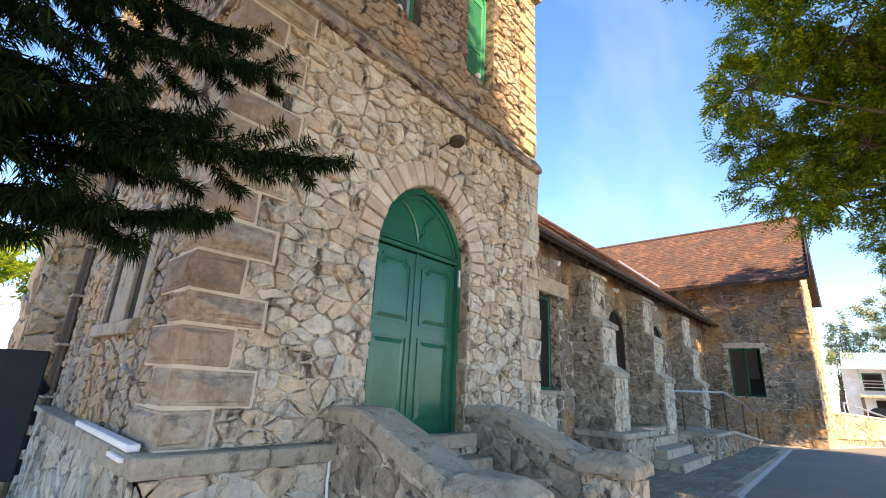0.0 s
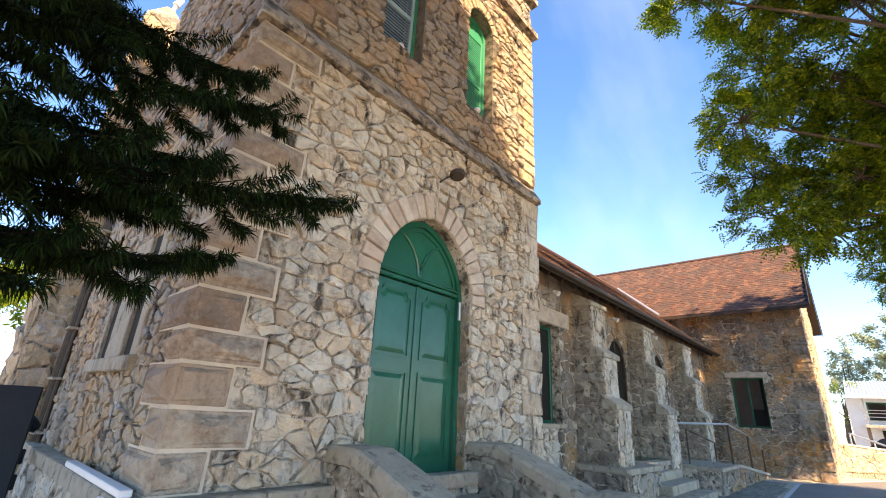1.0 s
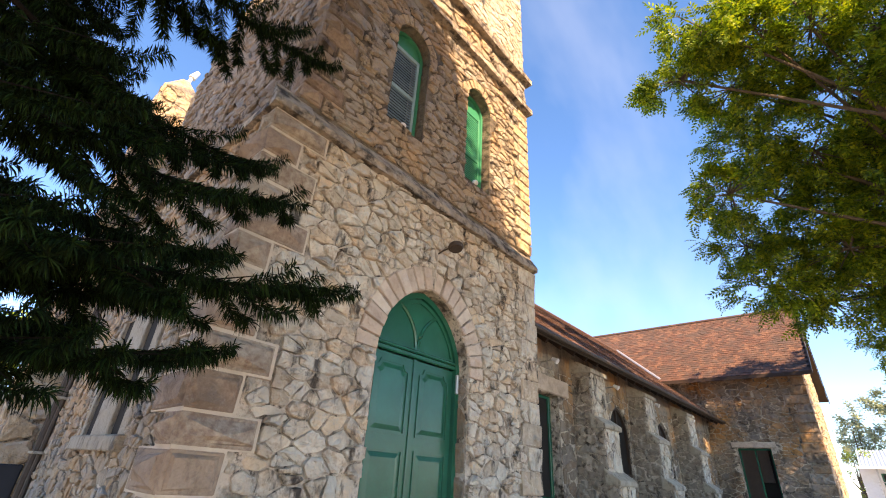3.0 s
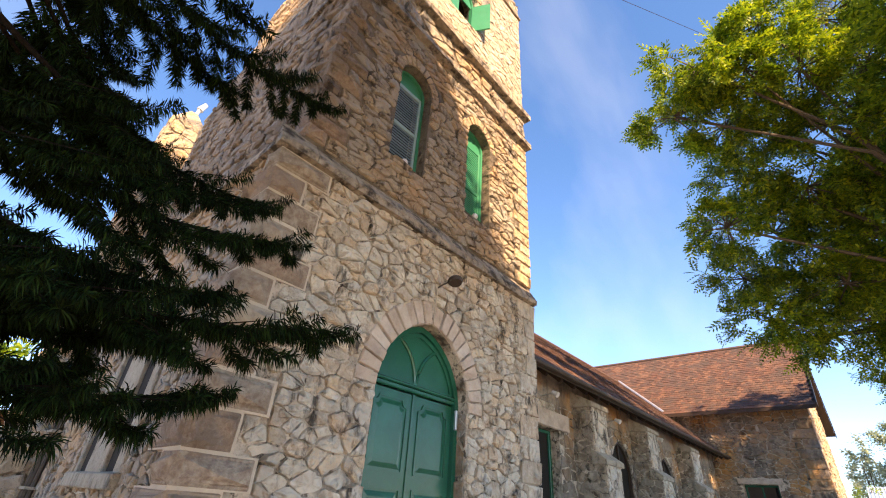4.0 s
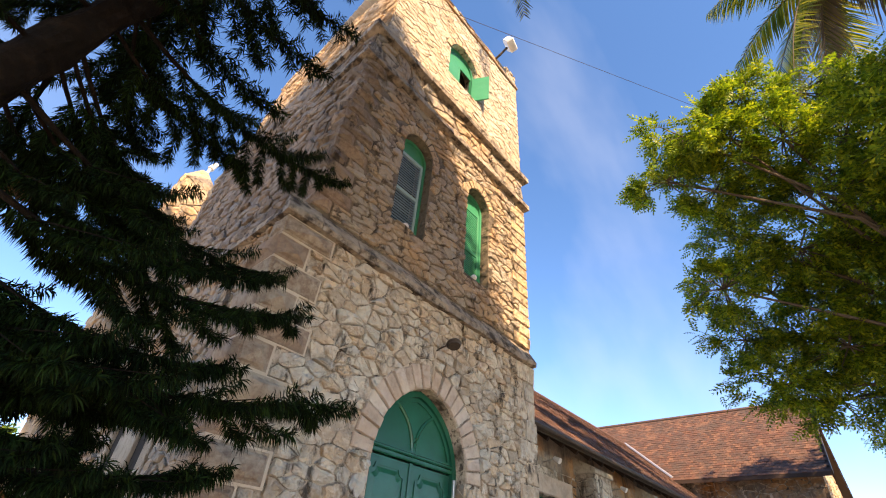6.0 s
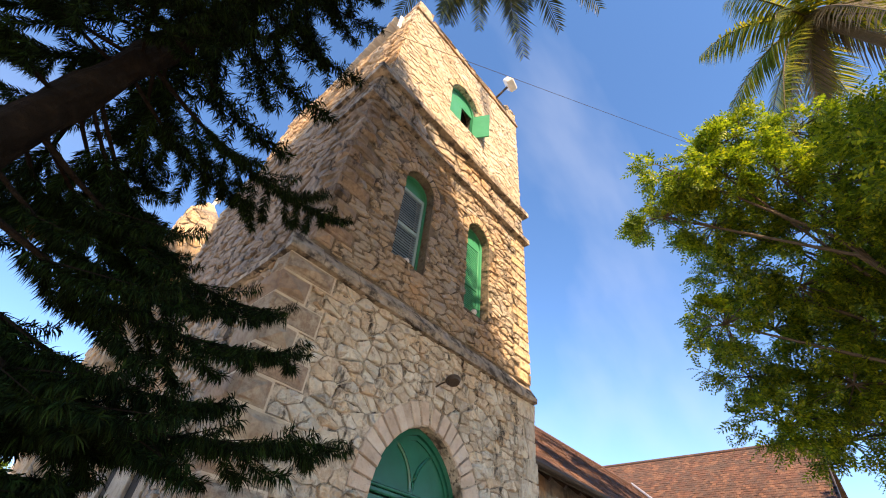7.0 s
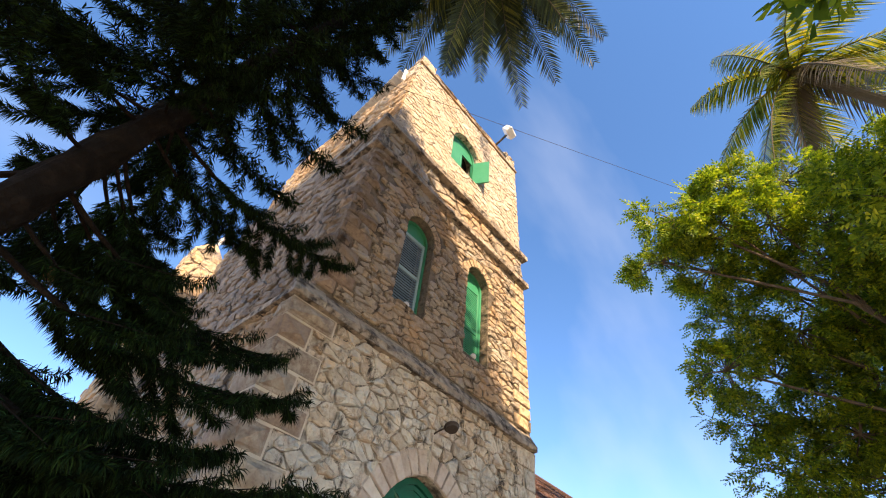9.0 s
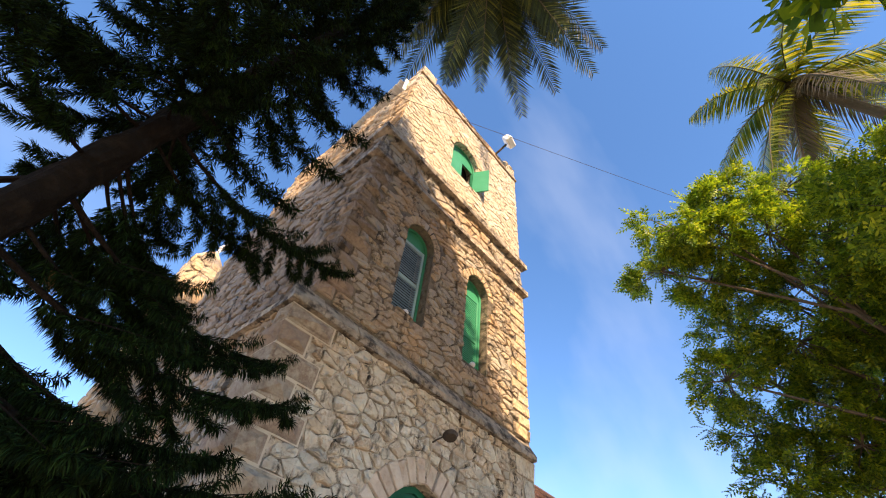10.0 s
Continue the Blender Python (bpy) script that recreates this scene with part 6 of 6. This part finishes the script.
palm_tree("coconut palm leaning high over the drive", (-12.0, -7.5, 0), (0.45, -2.25, 23.3), 64, 5.1, 52, 0, low=-.5, turn=.3, sag=.62, hang=.95, mat=M_PALM_BACKLIT, wide=.04)

# overhead wire
wire = thing("overhead_wire", "thin black wire strung across the sky", "wire")
wa, wb = Vector((-.66, -.23, 9.93)), Vector((6.55, -3.43, 11.93))
wp2 = []
for k in range(-6, 19):
    t = k / 8
    p = wa.lerp(wb, t)
    wp2.append(p)
tube("strand", wp2, .005, M_IRON, wire, 5)

# ---- distance ----
house = thing("roadside_house", "white two-storey house with pale blue corrugated roof", "house")
HX, HY0, HY1 = 44.0, -9.5, -3.0
box("wall", HX + 1.2, HX + 7, HY0, HY1 + .2, 0, 4.2, M_WHITE, house)
V, F = [], []
for i in range(131):
    y = HY0 - .3 + i * .053
    V += [(HX - .6, y, 4.15 + .025 * math.sin(i * 1.6)), (HX + 4.5, y, 5.55 + .025 * math.sin(i * 1.6))]
for i in range(130):
    F.append((2 * i, 2 * i + 1, 2 * i + 3, 2 * i + 2))
rf = part("roof", (V, F), ramp_mat("pale blue roofing", [(.30, .38, .46), (.42, .50, .57)], per_piece=False, rough=.5, scale=2, bump=.1), house)
rf.modifiers.new("thick", "SOLIDIFY").thickness = .02
box("eaves_board", HX - .66, HX - .58, HY0 - .3, HY1 + .3, 4.0, 4.16, M_WHITE, house)
box("balcony_slab", HX - .3, HX + 1.2, HY0, HY1 - .6, 2.05, 2.25, M_CONC, house)
for y in (HY0 + .2, HY0 + 2.2, -5.2, -3.8):
    box("column", HX - .25, HX - .05, y, y + .2, 0, 2.05, M_IRON, house)
    box("column", HX - .25, HX - .15, y, y + .1, 2.25, 4.1, M_STEEL, house)
for z in (2.5, 2.75, 3.0, 3.2):
    tube("balcony_rail", [(HX - .2, HY0, z), (HX - .2, HY1 - .6, z)], .025, M_STEEL, house, 6)
for y in (-8.2, -6.6, -5.0):
    w = box("window", HX + 1.16, HX + 1.21, y, y + 1.1, 2.5, 3.8, M_GREEN, house)
    box("pane", HX + 1.14, HX + 1.155, y + .1, y + 1.0, 2.6, 3.7, M_DARK, w)
# near-black panel on the wall stands for the shop opening's darkness
box("dark_opening_panel", HX + 1.15, HX + 1.21, -8.4, -4.4, .1, 1.9, M_DARK, house)

car = thing("parked_car", "dark parked hatchback seen over the boundary wall", "car")
CM = Matrix.Translation((35.5, -4.6, 0)) @ Matrix.Rotation(radians(72), 4, "Z")
def car_body(prof, w0, w1, mat, name, par):
    bm = bmesh.new()
    A = [bm.verts.new((x, -w0 if z < .9 else -w1, z)) for x, z in prof]
    B = [bm.verts.new((x, w0 if z < .9 else w1, z)) for x, z in prof]
    bm.faces.new(A)
    bm.faces.new(B[::-1])
    for i in range(len(A)):
        j = (i + 1) % len(A)
        bm.faces.new((A[i], B[i], B[j], A[j]))
    bmesh.ops.recalc_face_normals(bm, faces=bm.faces)
    bmesh.ops.bevel(bm, geom=bm.edges[:], offset=.05, segments=2, affect="EDGES")
    bmesh.ops.transform(bm, matrix=CM, verts=bm.verts)
    return part(name, bm, mat, par)
M_CAR = ramp_mat("dark car paint", [(.03, .035, .04), (.045, .05, .055)], per_piece=False, rough=.2, spec=.6, bump=0)
car_body([(-1.9, .3), (1.9, .3), (1.95, .75), (1.1, .92), (-1.85, .95), (-1.95, .6)], .82, .8, M_CAR, "body", car)
car_body([(-1.7, .93), (1.0, .91), (.35, 1.42), (-1.3, 1.46)], .74, .62, M_SLATE, "cabin", car)
for x in (-1.2, 1.2):
    for y in (-.76, .76):
        bm = bmesh.new()
        bmesh.ops.create_cone(bm, cap_ends=True, segments=18, radius1=.31, radius2=.31, depth=.2, matrix=CM @ Matrix.Translation((x, y, .31)) @ Matrix.Rotation(radians(90), 4, "X"))
        wh = part("wheel", bm, M_SLATE, car)
        bm = bmesh.new()
        bmesh.ops.create_cone(bm, cap_ends=True, segments=14, radius1=.19, radius2=.19, depth=.22, matrix=CM @ Matrix.Translation((x, y, .31)) @ Matrix.Rotation(radians(90), 4, "X"))
        part("rim", bm, M_STEEL, wh)
rl = thing("entrance_ramp_rail", "pale sloping handrail near the boundary wall", "railing")
tube("top_rail", [(30, -2.9, 1.6), (34, -4.6, .9)], .05, M_STEEL, rl)
for k in (0, .5, 1):
    p = Vector((30, -2.9, 1.6)).lerp(Vector((34, -4.6, .9)), k)
    tube("post", [(p.x, p.y, 0), p], .03, M_STEEL, rl)

cv, cf = feather(3, .3, .45, .15)
far_rs = np.random.RandomState(71)
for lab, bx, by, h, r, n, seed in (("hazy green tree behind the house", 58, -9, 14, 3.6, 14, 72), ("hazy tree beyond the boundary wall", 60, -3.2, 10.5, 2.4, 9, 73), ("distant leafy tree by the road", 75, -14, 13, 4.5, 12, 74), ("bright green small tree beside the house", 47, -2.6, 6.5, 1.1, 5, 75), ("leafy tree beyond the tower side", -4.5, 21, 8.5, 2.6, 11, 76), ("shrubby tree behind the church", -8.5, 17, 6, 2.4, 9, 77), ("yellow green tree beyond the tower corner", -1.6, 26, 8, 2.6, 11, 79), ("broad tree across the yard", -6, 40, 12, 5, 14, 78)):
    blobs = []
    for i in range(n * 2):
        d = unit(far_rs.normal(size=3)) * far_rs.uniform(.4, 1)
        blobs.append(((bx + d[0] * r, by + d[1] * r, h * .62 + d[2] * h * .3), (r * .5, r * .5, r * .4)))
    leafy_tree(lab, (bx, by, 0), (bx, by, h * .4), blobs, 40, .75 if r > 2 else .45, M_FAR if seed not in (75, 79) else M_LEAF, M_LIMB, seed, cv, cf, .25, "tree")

# second turret of the church front, beyond the tower
pin = thing("pinnacle", "stone pinnacle of the church front with white lamp", "pinnacle")
box("shaft", -.15, .75, 8.2, 9.1, 0, 11.0, M_MORTAR, pin)
lay(pin, frame_of((-.15, 8.2, 0), *XZ), [(0, 4), (.9, 4), (.9, 11.0), (0, 11.0)], [], .3, .24, M_RUBBLE_TAN, 95, course=.6)
lay(pin, frame_of((-.15, 9.1, 0), (0, -1, 0), (0, 0, 1)), [(0, 4), (.9, 4), (.9, 11.0), (0, 11.0)], [], .3, .24, M_RUBBLE_TAN, 96, course=.6)
bm = bmesh.new()
bmesh.ops.create_cone(bm, cap_ends=True, segments=4, radius1=.62, radius2=.12, depth=.7, matrix=Matrix.Translation((.3, 8.65, 11.35)) @ Matrix.Rotation(radians(45), 4, "Z"))
part("cap", bm, M_RUBBLE_TAN, pin)
pl = thing("pinnacle_lamp", "small white lamp on top of a stone pinnacle", "lamp")
tube("stem", [(.36, 8.65, 11.65), (.40, 8.65, 11.95)], .05, M_WHITE, pl)
tube("lamp_head", [(.40, 8.65, 11.95), (.50, 8.65, 12.25)], [.10, .07], M_WHITE, pl)

# grass along the side of the tower
gs = np.random.RandomState(81)
n = 2600
P = np.stack([gs.uniform(-2.6, -.16, n), gs.uniform(.4, 5.5, n), np.zeros(n)], 1)
P = np.concatenate([P, np.stack([gs.uniform(24, 30, 900), gs.uniform(-3.8, -2.7, 900), np.zeros(900)], 1)])
d = np.stack([gs.normal(0, .35, len(P)), gs.normal(0, .35, len(P)), np.ones(len(P))], 1)
w = unit(np.cross(d, gs.normal(size=d.shape))) * .006
hgt = gs.uniform(.03, .09, (len(P), 1))
V = np.stack([P - w, P + w, P + unit(d) * hgt], 1).reshape(-1, 3)
tagged(fast_mesh("grass", V, np.arange(len(V)).reshape(-1, 3), M_GRASS), "short dry green grass beside the walls", "grass", kind="stuff")
